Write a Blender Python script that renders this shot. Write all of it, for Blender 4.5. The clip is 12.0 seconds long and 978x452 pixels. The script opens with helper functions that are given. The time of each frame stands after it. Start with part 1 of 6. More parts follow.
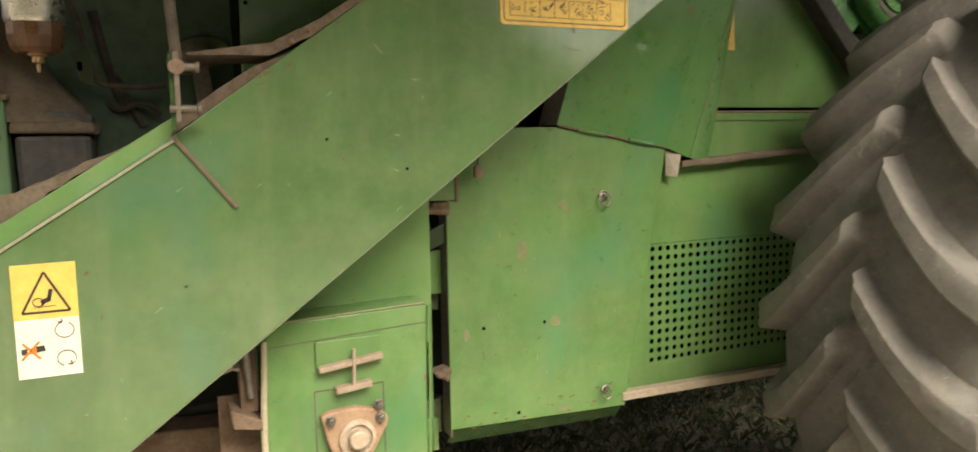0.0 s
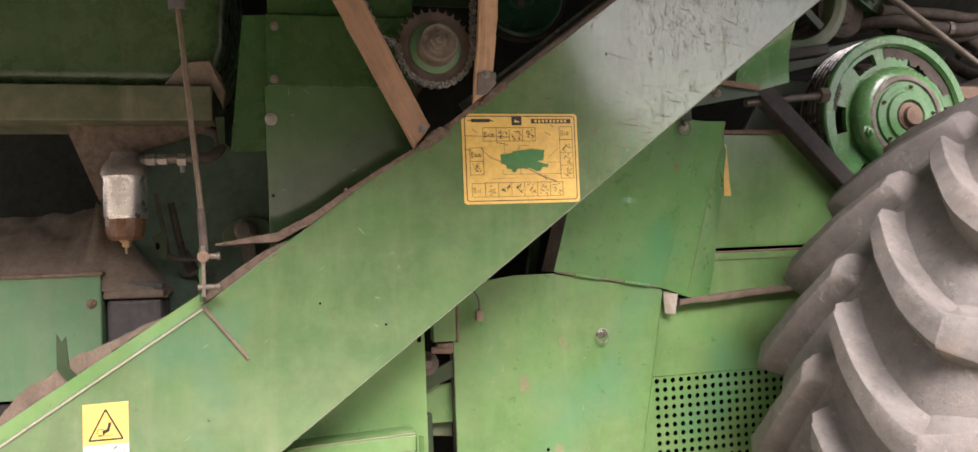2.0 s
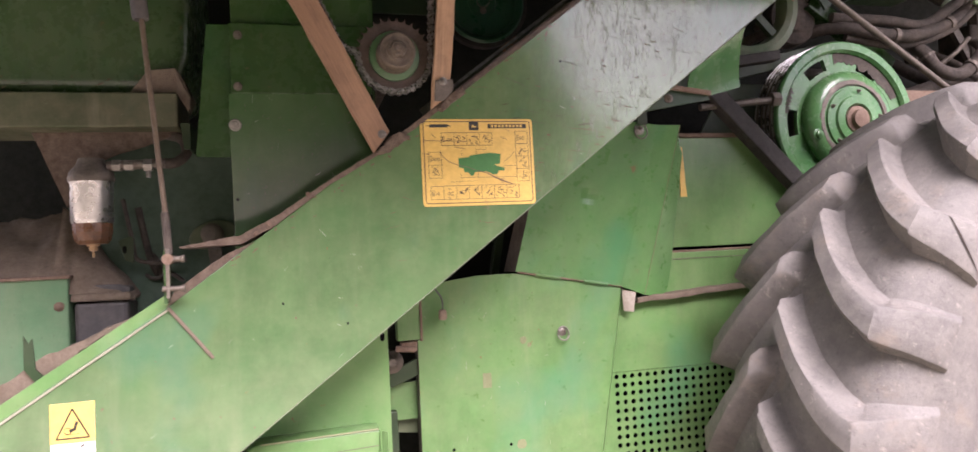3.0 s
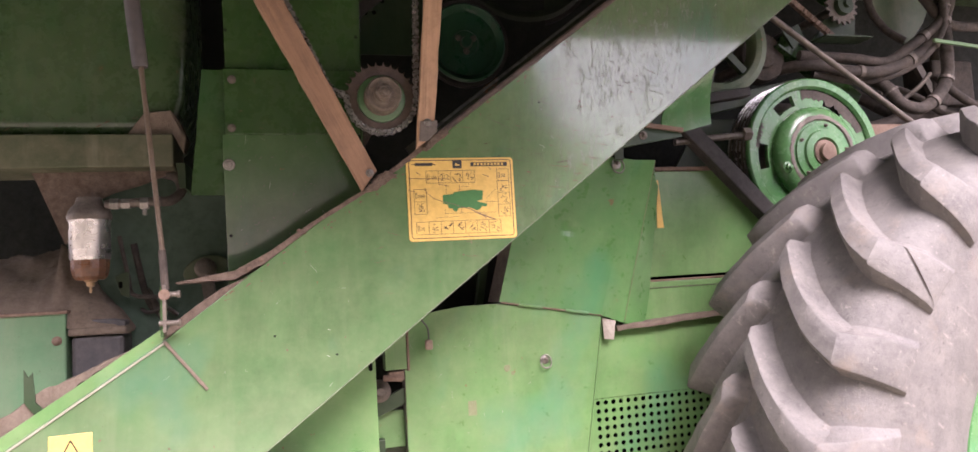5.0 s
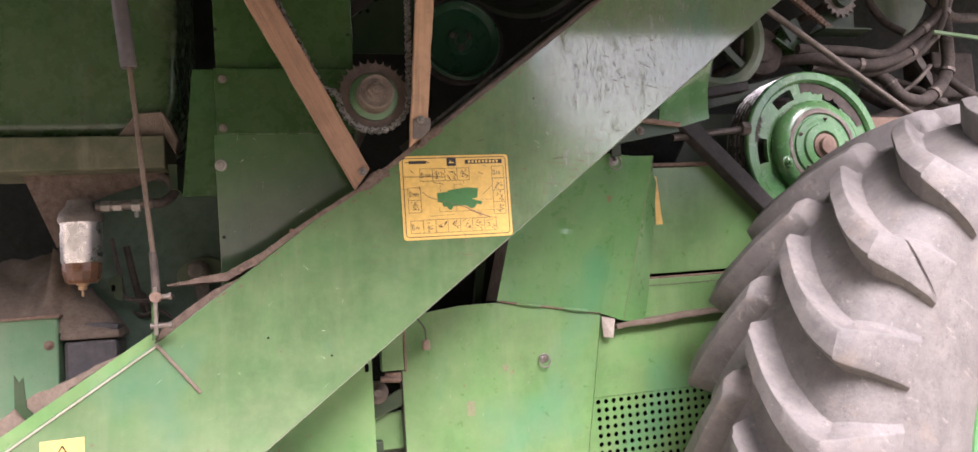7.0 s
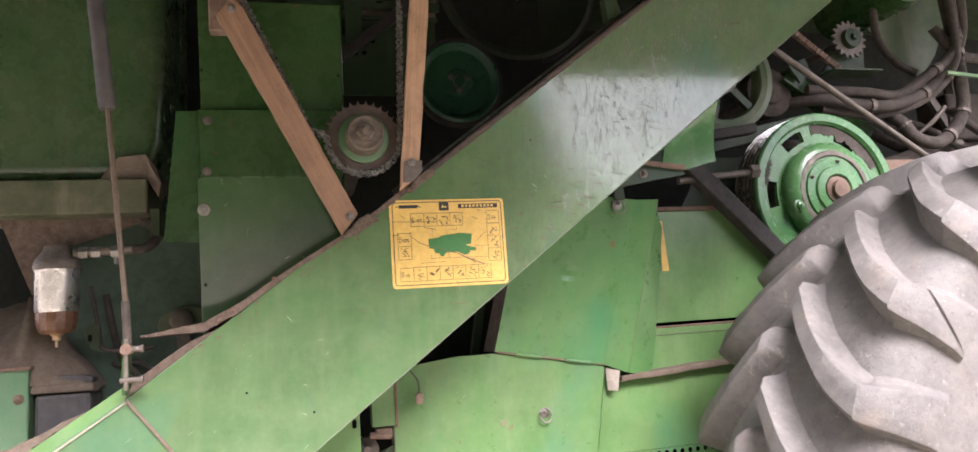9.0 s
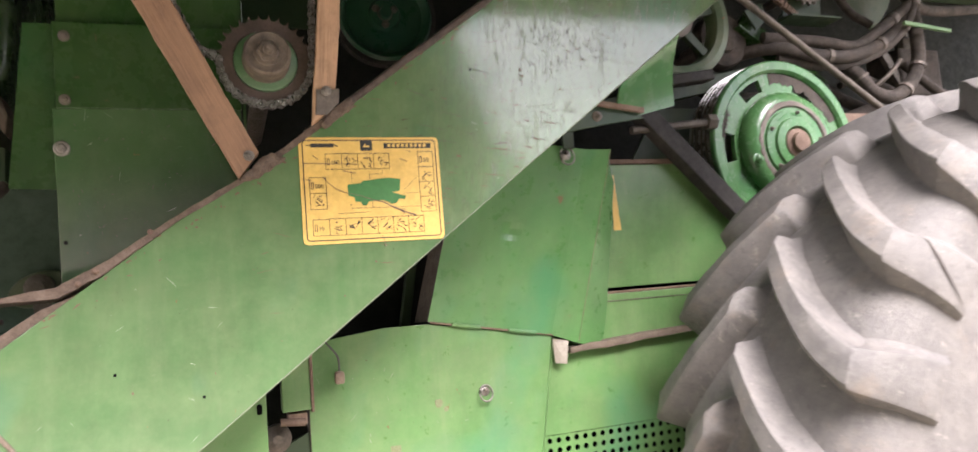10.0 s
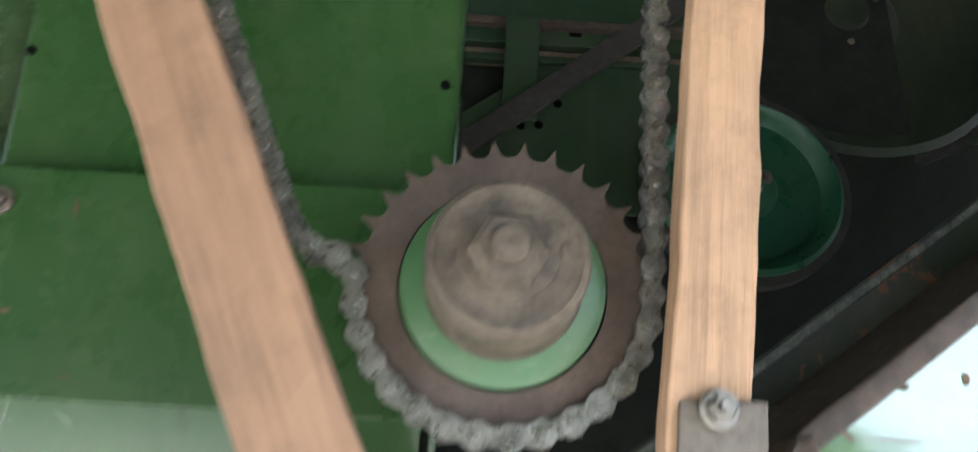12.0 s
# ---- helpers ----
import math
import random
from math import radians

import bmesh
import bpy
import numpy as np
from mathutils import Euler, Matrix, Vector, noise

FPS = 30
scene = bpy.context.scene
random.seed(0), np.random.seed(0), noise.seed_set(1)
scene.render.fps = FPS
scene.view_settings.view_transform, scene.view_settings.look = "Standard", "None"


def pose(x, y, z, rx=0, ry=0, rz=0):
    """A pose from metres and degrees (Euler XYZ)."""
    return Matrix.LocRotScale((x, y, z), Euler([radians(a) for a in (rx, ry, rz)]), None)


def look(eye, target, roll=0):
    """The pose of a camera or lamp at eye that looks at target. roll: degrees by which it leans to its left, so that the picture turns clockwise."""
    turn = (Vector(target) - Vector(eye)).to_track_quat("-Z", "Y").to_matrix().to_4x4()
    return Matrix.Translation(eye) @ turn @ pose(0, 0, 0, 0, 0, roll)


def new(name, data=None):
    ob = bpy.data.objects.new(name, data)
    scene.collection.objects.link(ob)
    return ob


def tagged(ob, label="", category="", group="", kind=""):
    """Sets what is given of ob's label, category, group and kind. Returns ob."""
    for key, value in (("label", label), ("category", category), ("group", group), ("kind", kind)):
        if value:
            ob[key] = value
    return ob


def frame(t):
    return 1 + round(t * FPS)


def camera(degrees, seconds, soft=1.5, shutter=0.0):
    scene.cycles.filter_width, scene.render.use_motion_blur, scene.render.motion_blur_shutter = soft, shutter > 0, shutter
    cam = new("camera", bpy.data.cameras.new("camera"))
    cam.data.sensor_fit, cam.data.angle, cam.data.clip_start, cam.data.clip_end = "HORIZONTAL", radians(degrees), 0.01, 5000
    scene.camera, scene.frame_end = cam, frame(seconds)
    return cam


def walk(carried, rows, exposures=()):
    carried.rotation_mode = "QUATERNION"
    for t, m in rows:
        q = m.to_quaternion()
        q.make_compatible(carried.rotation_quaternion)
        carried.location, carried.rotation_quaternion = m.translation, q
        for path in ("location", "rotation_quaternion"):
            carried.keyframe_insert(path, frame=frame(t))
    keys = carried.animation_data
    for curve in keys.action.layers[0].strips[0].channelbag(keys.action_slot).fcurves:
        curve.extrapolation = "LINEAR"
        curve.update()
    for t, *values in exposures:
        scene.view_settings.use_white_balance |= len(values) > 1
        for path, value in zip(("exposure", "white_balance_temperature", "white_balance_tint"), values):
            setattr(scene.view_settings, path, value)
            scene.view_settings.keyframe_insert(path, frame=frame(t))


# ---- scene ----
from mathutils.bvhtree import BVHTree

cam = camera(67.8, 12.0, 1.5, 0.4)
PATH = [
    (0, (-0.524, -1.137, 1.341), (0.272, 0.683, 1.111), -1.0),
    (0.5, (-0.424, -1.283, 1.36), (0.369, 0.543, 1.167), -0.7),
    (1, (-0.312, -1.402, 1.37), (0.194, 0.524, 1.185), 0.0),
    (1.5, (-0.315, -1.443, 1.427), (0.143, 0.504, 1.448), -1.3),
    (2, (-0.296, -1.48, 1.441), (0.16, 0.467, 1.507), -2.3),
    (2.5, (-0.291, -1.51, 1.438), (0.133, 0.444, 1.496), -2.0),
    (3, (-0.262, -1.547, 1.434), (0.245, 0.387, 1.505), -2.8),
    (3.2, (-0.194, -1.523, 1.44), (0.26, 0.423, 1.501), -3.5),
    (4.8, (-0.276, -1.615, 1.449), (0.287, 0.3, 1.575), -3.1),
    (5, (-0.27, -1.625, 1.447), (0.271, 0.295, 1.588), -3.3),
    (5.5, (-0.272, -1.631, 1.449), (0.247, 0.295, 1.589), -3.0),
    (6, (-0.263, -1.631, 1.445), (0.282, 0.288, 1.595), -3.6),
    (6.3, (-0.258, -1.601, 1.447), (0.281, 0.321, 1.566), -4.6),
    (6.5, (-0.255, -1.614, 1.44), (0.293, 0.305, 1.567), -4.2),
    (8.5, (-0.214, -1.561, 1.45), (0.284, 0.364, 1.668), -4.0),
    (9, (-0.19, -1.541, 1.453), (0.318, 0.375, 1.717), -3.9),
    (9.5, (-0.172, -1.498, 1.448), (0.421, 0.397, 1.692), -3.6),
    (10, (-0.133, -1.286, 1.423), (0.558, 0.581, 1.616), -4.7),
    (10.5, (-0.098, -0.974, 1.426), (0.486, 0.926, 1.642), -4.7),
    (10.6, (-0.065, -0.935, 1.441), (0.441, 0.983, 1.698), -4.1),
    (11, (-0.099, -0.69, 1.522), (0.275, 1.23, 1.942), -0.15),
    (11.4, (-0.079, -0.52, 1.638), (0.094, 1.389, 2.208), 1.95),
    (11.6, (-0.075, -0.452, 1.666), (0.03, 1.43, 2.335), 4.4),
    (11.8, (-0.077, -0.388, 1.703), (-0.04, 1.47, 2.442), 5.2),
    (12, (-0.061, -0.349, 1.757), (-0.026, 1.511, 2.492), 3.1),
]
walk(cam, [(t, look(eye, target, roll)) for t, eye, target, roll in PATH],
     exposures=[(0.0,.76,7750,8),(0.5,.92,7550,8),(1.0,.9,7200,9),(1.5,1.12,6900,17),(3.0,1.6,6300,33),(5.5,1.7,6250,35),(9.0,1.85,6150,26),(9.5,1.92,6150,25),(10.0,1.92,6250,23),(10.5,1.53,6400,19),(11.0,1.68,6450,15),(11.5,1.85,6050,13),(12.0,3.05,5250,10)])

# ---- world and large lights ----
world = bpy.data.worlds.new("world")
scene.world = world
world.use_nodes = True
wn = world.node_tree.nodes
sky = wn.new("ShaderNodeTexSky")
sky.sky_type, sky.sun_disc, sky.sun_elevation, sky.sun_rotation = "NISHITA", False, radians(47), radians(170)
veil = wn.new("ShaderNodeHueSaturation")
veil.inputs["Saturation"].default_value = 0.03
world.node_tree.links.new(sky.outputs[0], veil.inputs["Color"])
world.node_tree.links.new(veil.outputs[0], wn["Background"].inputs[0])
wn["Background"].inputs[1].default_value = 0.15

sun_data = bpy.data.lights.new("sun", "SUN")
sun_data.energy, sun_data.angle, sun_data.color = 4.6, radians(38), (1.0, 0.95, 0.88)
sun = new("sun", sun_data)
sun.matrix_world = look((0.9, -5.0, 5.5), (0, 0, 0))


# ---- materials ----
class Nodes:
    def __init__(self, name):
        self.mat = bpy.data.materials.new(name)
        self.mat.use_nodes = True
        self.t = self.mat.node_tree
        self.bsdf = self.t.nodes["Principled BSDF"]
        self.geo = self.n("ShaderNodeNewGeometry")

    def n(self, kind, **kw):
        node = self.t.nodes.new(kind)
        for k, v in kw.items():
            node.inputs[k].default_value = v
        return node

    def link(self, a, b):
        self.t.links.new(a, b)

    def noise(self, scale, detail=4.0, rough=0.55, stretch=None, dist=0.0):
        src = self.geo.outputs["Position"]
        if stretch:
            m = self.n("ShaderNodeMapping")
            m.inputs["Rotation"].default_value = stretch[1]
            m.vector_type = "TEXTURE"
            m.inputs["Scale"].default_value = tuple(1 / q for q in stretch[0])
            self.link(src, m.inputs[0])
            src = m.outputs[0]
        t = self.n("ShaderNodeTexNoise", Scale=scale, Detail=detail, Roughness=rough, Distortion=dist)
        self.link(src, t.inputs["Vector"])
        return t.outputs["Fac"]

    def ramp(self, fac, lo, hi, a=0.0, b=1.0):
        r = self.n("ShaderNodeMapRange")
        r.inputs[1].default_value, r.inputs[2].default_value = lo, hi
        r.inputs[3].default_value, r.inputs[4].default_value = a, b
        self.link(fac, r.inputs[0])
        return r.outputs[0]

    def mix(self, fac, a, b):
        m = self.t.nodes.new("ShaderNodeMix")
        m.data_type = "RGBA"
        if isinstance(fac, float):
            m.inputs[0].default_value = fac
        else:
            self.link(fac, m.inputs[0])
        for v, i in ((a, 6), (b, 7)):
            if isinstance(v, tuple):
                m.inputs[i].default_value = (*v, 1.0)
            else:
                self.link(v, m.inputs[i])
        return m.outputs[2]

    def math(self, op, a, b):
        m = self.t.nodes.new("ShaderNodeMath")
        m.operation = op
        for v, i in ((a, 0), (b, 1)):
            if isinstance(v, float):
                m.inputs[i].default_value = v
            else:
                self.link(v, m.inputs[i])
        return m.outputs[0]

    def bump(self, height, strength, distance):
        b = self.n("ShaderNodeBump", Strength=strength, Distance=distance)
        self.link(height, b.inputs["Height"])
        self.link(b.outputs[0], self.bsdf.inputs["Normal"])

    def done(self, color, rough=0.5, metal=0.0, spec=0.5):
        if isinstance(color, tuple):
            self.bsdf.inputs["Base Color"].default_value = (*color, 1.0)
        else:
            self.link(color, self.bsdf.inputs["Base Color"])
        for v, k in ((rough, "Roughness"), (metal, "Metallic")):
            if isinstance(v, float):
                self.bsdf.inputs[k].default_value = v
            else:
                self.link(v, self.bsdf.inputs[k])
        self.bsdf.inputs["Specular IOR Level"].default_value = spec
        return self.mat


DUST = (0.33, 0.26, 0.19)
RUST = (0.19, 0.085, 0.04)


def paint(name, base, rough=0.38, dust=0.35, chips=0.5, scratch=0.0, gloss=None):
    """Old enamel: mottled colour, a film of dust, rust chips and fine scratches."""
    k = Nodes(name)
    dark = tuple(c * 0.78 for c in base)
    blue = (base[0] * 0.6, base[1] * 0.95, base[2] * 1.5)
    c = k.mix(k.ramp(k.noise(3.0), 0.35, 0.68), dark, base)
    pale = (base[0] * 1.35 + 0.01, base[1] * 1.2, base[2] * 1.25 + 0.008)
    c = k.mix(k.math("MULTIPLY", k.ramp(k.noise(11.0, 8.0, 0.7), 0.42, 0.66), 0.6), c, pale)
    c = k.mix(k.math("MULTIPLY", k.ramp(k.noise(7.0, 7.0, 0.7, ((1, 1, 0.25), (0, 0.1, 0))), 0.52, 0.7), 0.55), c, tuple(v * 0.62 for v in base))
    c = k.mix(k.math("MULTIPLY", k.ramp(k.noise(5.5, 3.0, 0.5, ((1, 1, 0.6), (0.3, 0.2, 0.5))), 0.56, 0.72), 0.65), c, blue)
    film = k.math("MULTIPLY", k.ramp(k.noise(9.0, 8.0, 0.7), 0.3, 0.8), dust)
    c = k.mix(film, c, DUST)
    streak = k.math("MULTIPLY", k.ramp(k.noise(14.0, 5.0, 0.6, ((1, 1, 0.12), (0, 0, 0))), 0.55, 0.8), dust * 0.7)
    c = k.mix(streak, c, (0.4, 0.36, 0.27))
    chip = k.math("MULTIPLY", k.ramp(k.noise(21.0, 6.0, 0.65), 0.71 - 0.06 * chips, 0.725 - 0.06 * chips), 0.8)
    c = k.mix(chip, c, RUST)
    r = k.ramp(k.noise(30.0, 5.0, 0.7), 0.3, 0.75, max(rough - 0.08, 0.06), rough + (0.05 if gloss else 0.16))
    # fine bare scratches and dark scuffs
    fine = k.ramp(k.noise(34.0, 9.0, 0.8, ((1.0, 1.0, 5.0), (0, -0.25, 0))), 0.6, 0.66)
    c = k.mix(k.math("MULTIPLY", fine, min(0.22, dust)), c, (0.3, 0.33, 0.24))
    speck = k.ramp(k.noise(150.0, 4.0, 0.6), 0.68, 0.72)
    c = k.mix(k.math("MULTIPLY", speck, 0.6), c, (0.06, 0.05, 0.035))
    if scratch:
        # scuffed stretch of the housing; faint chalk also paints in the sky's sheen
        xyz = k.n("ShaderNodeSeparateXYZ")
        k.link(k.geo.outputs["Position"], xyz.inputs[0])
        edge = k.math("ADD", xyz.outputs[0], k.math("MULTIPLY", k.noise(3.5, 5.0, 0.6), 0.5))
        zone = k.math("MULTIPLY", k.ramp(edge, 0.42, 0.7), k.ramp(edge, 1.02, 1.3, 1.0, 0.3))
        chalk_sheen = k.math("MULTIPLY", zone, k.ramp(k.noise(60.0, 7.0, 0.75, ((1.0, 1.0, 0.3), (0, 0.2, 0))), 0.25, 0.7, 0.0, 0.13))
        c = k.mix(chalk_sheen, c, (0.4, 0.42, 0.37))
        s1 = k.ramp(k.noise(11.0, 9.0, 0.75, ((1.0, 1.0, 10.0), (0, -0.12, 0))), 0.61, 0.64)
        s2 = k.ramp(k.noise(110.0, 8.0, 0.85, ((1.0, 1.0, 0.2), (0, 0.1, 0))), 0.5, 0.62)
        s3 = k.math("MULTIPLY", k.ramp(k.noise(26.0, 8.0, 0.8, ((1.0, 1.0, 0.3), (0, 0.05, 0))), 0.5, 0.62), zone)
        c = k.mix(k.math("MULTIPLY", s3, 0.4), c, (0.1, 0.11, 0.07))
        c = k.mix(k.math("MULTIPLY", k.math("MULTIPLY", s1, k.ramp(edge, 0.25, 0.5)), scratch), c, (0.08, 0.06, 0.04))
        c = k.mix(k.math("MULTIPLY", k.math("MULTIPLY", s2, zone), scratch * 0.85), c, (0.075, 0.08, 0.05))
        worn = k.math("MAXIMUM", k.math("MULTIPLY", s2, zone), k.math("MULTIPLY", s3, 0.8))
        r = k.math("MAXIMUM", r, k.math("MULTIPLY", worn, 0.5))
    h = k.noise(120.0, 4.0, 0.7)
    k.bump(k.math("ADD", h, k.math("MULTIPLY", k.noise(5.0, 3.0, 0.5), 4.0)), 0.04 if gloss else 0.12, 0.002)
    return k.done(c, r, 0.0, gloss or (0.5 if base[1] > 0.1 else 0.3))


def grime(name, base, other, rough=0.85, scale=18.0, bumpy=0.5, metal=0.0):
    """A dirty or bare surface of two mixed colours with grain."""
    k = Nodes(name)
    c = k.mix(k.ramp(k.noise(scale, 8.0, 0.7), 0.3, 0.7), base, other)
    c = k.mix(k.math("MULTIPLY", k.ramp(k.noise(scale * 6, 6.0, 0.7), 0.45, 0.75), 0.5), c, tuple(v * 0.5 for v in base))
    k.bump(k.noise(scale * 9, 6.0, 0.75), bumpy, 0.004)
    return k.done(c, k.ramp(k.noise(scale * 3, 4.0), 0.3, 0.7, max(rough - 0.12, 0.05), min(rough + 0.1, 1.0)), metal, 0.3 if max(base) < 0.03 else 0.5)


def timber(name, base, lean):
    k = Nodes(name)
    grain = k.noise(75.0, 6.0, 0.65, ((1.0, 1.0, 0.05), (0, radians(lean), 0)), 0.3)
    fibre = k.noise(260.0, 5.0, 0.7, ((1.0, 1.0, 0.03), (0, radians(lean), 0)))
    c = k.mix(k.ramp(grain, 0.35, 0.65), tuple(v * 0.68 for v in base), base)
    c = k.mix(k.math("MULTIPLY", k.ramp(fibre, 0.5, 0.66), 0.6), c, tuple(v * 0.5 for v in base))
    c = k.mix(k.math("MULTIPLY", k.ramp(k.noise(6.0, 6.0, 0.7), 0.45, 0.7), 0.35), c, tuple(min(1.0, v * 1.35) for v in base))
    c = k.mix(k.math("MULTIPLY", k.ramp(k.noise(22.0, 7.0, 0.75), 0.5, 0.72), 0.5), c, (0.14, 0.09, 0.055))
    k.bump(k.math("ADD", grain, fibre), 0.45, 0.003)
    return k.done(c, 0.75)


def rubber(name):
    k = Nodes(name)
    c = k.mix(k.ramp(k.noise(5.0, 7.0, 0.7), 0.35, 0.65), (0.078, 0.073, 0.068), (0.135, 0.127, 0.117))
    c = k.mix(k.math("MULTIPLY", k.ramp(k.noise(16.0, 9.0, 0.8), 0.42, 0.7), 0.6), c, (0.185, 0.172, 0.152))
    c = k.mix(k.math("MULTIPLY", k.ramp(k.noise(9.0, 6.0, 0.7, ((1, 1, 1), (0.4, 0.9, 0.2))), 0.55, 0.7), 0.4), c, (0.19, 0.15, 0.112))
    c = k.mix(k.math("MULTIPLY", k.ramp(k.noise(70.0, 6.0, 0.75), 0.56, 0.68), 0.6), c, (0.06, 0.055, 0.05))
    c = k.mix(k.math("MULTIPLY", k.ramp(k.noise(95.0, 3.0, 0.6), 0.67, 0.71), 0.3), c, (0.34, 0.31, 0.27))
    # pale scuffs and dark scrapes running round the tread
    c = k.mix(k.math("MULTIPLY", k.ramp(k.noise(34.0, 7.0, 0.8, ((0.25, 1.0, 1.0), (0.2, 0.7, 0.3))), 0.6, 0.66), 0.5), c, (0.29, 0.265, 0.23))
    c = k.mix(k.math("MULTIPLY", k.ramp(k.noise(28.0, 7.0, 0.8, ((1.0, 1.0, 0.2), (0.5, -0.5, 0.1))), 0.61, 0.66), 0.6), c, (0.05, 0.046, 0.042))
    k.bump(k.math("ADD", k.noise(60.0, 9.0, 0.8), k.noise(14.0, 5.0, 0.7)), 0.5, 0.005)
    return k.done(c, 0.66)


def plain(name, color, rough=0.5, metal=0.0):
    k = Nodes(name)
    c = k.mix(k.ramp(k.noise(60.0, 6.0, 0.7), 0.3, 0.75), tuple(v * 0.75 for v in color), color)
    return k.done(c, rough, metal)


GREEN_BEAM = paint("beam_green", (0.074, 0.158, 0.06), 0.11, 0.17, 0.3, 0.95, 1.0)
GREEN_PANEL = paint("panel_green", (0.092, 0.226, 0.066), 0.33, 0.22, 0.4)
GREEN_FLAP = paint("flap_green", (0.075, 0.22, 0.06), 0.3, 0.12, 0.6)
# panel green with a base darkened for shaded sheets
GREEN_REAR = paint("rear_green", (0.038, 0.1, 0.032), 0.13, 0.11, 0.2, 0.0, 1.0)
# darker copy of the green: the overhang's shade is in the colour
GREEN_SHADE = paint("shade_green", (0.018, 0.06, 0.012), 0.3, 0.05, 0.3, 0.0, 0.25)
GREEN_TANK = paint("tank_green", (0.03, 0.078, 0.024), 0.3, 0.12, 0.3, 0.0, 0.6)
# panel green dimmed, shade of the recessed parts included
GREEN_DIM = paint("dim_green", (0.05, 0.105, 0.042), 0.4, 0.35, 0.4)
# machine green darkened in its colour for inner parts lying in shade
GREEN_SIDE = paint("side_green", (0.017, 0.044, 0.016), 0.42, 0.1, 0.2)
GREEN_GLOSS = paint("pulley_green", (0.055, 0.2, 0.062), 0.22, 0.16, 0.3)
GREEN_BOX = paint("box_green", (0.085, 0.22, 0.105), 0.45, 0.25, 0.2)
DIRT = grime("dry_dirt", (0.125, 0.096, 0.07), (0.21, 0.165, 0.122), 0.95, 30.0, 0.8)
RUSTY = grime("rusty_steel", (0.12, 0.072, 0.05), (0.23, 0.16, 0.115), 0.8, 26.0, 0.5)
STEEL = grime("dull_steel", (0.18, 0.165, 0.145), (0.36, 0.34, 0.31), 0.45, 30.0, 0.2, 0.85)
BRIGHT = grime("worn_bright_steel", (0.46, 0.45, 0.43), (0.6, 0.59, 0.57), 0.3, 14.0, 0.08, 0.9)
OILY = grime("oily_steel", (0.1, 0.085, 0.07), (0.2, 0.17, 0.14), 0.5, 24.0, 0.4, 0.5)
THIN_RUST = paint("thin_rust", (0.15, 0.2, 0.09), 0.6, 0.45, 0.9)
BLACK = grime("black_soiled", (0.02, 0.019, 0.018), (0.05, 0.045, 0.04), 0.7, 14.0, 0.3)
PLASTIC = grime("black_plastic", (0.035, 0.035, 0.04), (0.1, 0.09, 0.082), 0.6, 12.0, 0.2)
DUSTY_GREEN = paint("dusty_green", (0.035, 0.06, 0.024), 0.6, 0.4, 0.3)
# machine green darkened to hold the shade under the deck
DEEP_SHADE_GREEN = paint("deep_shade_green", (0.012, 0.026, 0.013), 0.5, 0.08, 0.2)
CRUST = grime("rust_crust", (0.085, 0.058, 0.042), (0.2, 0.15, 0.112), 0.9, 55.0, 0.9)
# near-black: the shade inside the machine is put into this colour
DARKWALL = grime("shade_black_steel", (0.006, 0.009, 0.007), (0.016, 0.018, 0.013), 0.8, 9.0, 0.3)
# flat black without gloss, painted shade for holes, slots and gaps
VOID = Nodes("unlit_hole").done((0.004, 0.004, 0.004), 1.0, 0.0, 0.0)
HOSE = grime("dusty_hose", (0.03, 0.025, 0.021), (0.1, 0.08, 0.064), 0.85, 20.0, 0.4)
WOOD_A = timber("rough_sawn_wood", (0.3, 0.178, 0.107), -25.8)
WOOD_B = timber("planed_wood", (0.45, 0.28, 0.165), 5.0)
RUBBER = rubber("tyre_rubber")
YELLOW = plain("label_yellow", (0.76, 0.51, 0.13), 0.4)
WHITE = plain("label_white", (0.75, 0.72, 0.62), 0.4)
INK = plain("label_ink", (0.03, 0.03, 0.025), 0.5)
INK_GREEN = plain("label_green", (0.05, 0.2, 0.05), 0.45)
ORANGE = plain("label_orange", (0.75, 0.2, 0.03), 0.45)
LIP = grime("oily_rust", (0.03, 0.024, 0.018), (0.1, 0.068, 0.05), 0.55, 45.0, 0.7)
PALE_RUST = grime("dusty_rust", (0.26, 0.19, 0.14), (0.38, 0.31, 0.24), 0.8, 40.0, 0.3)
PRIMER = grime("worn_primer", (0.17, 0.19, 0.095), (0.22, 0.235, 0.125), 0.6, 60.0, 0.2)
GROUND = grime("trodden_earth", (0.36, 0.32, 0.25), (0.5, 0.45, 0.36), 0.95, 3.0, 0.9)


# ---- mesh helpers ----
def thing(name, label, category, at=(0, 0, 0), group="", kind=""):
    ob = new(name)
    ob.empty_display_size = 0.05
    ob.location = at
    return tagged(ob, label, category, group, kind)


def origin_of(ob):
    p = Vector((0, 0, 0))
    while ob:
        p += ob.location
        ob = ob.parent
    return p


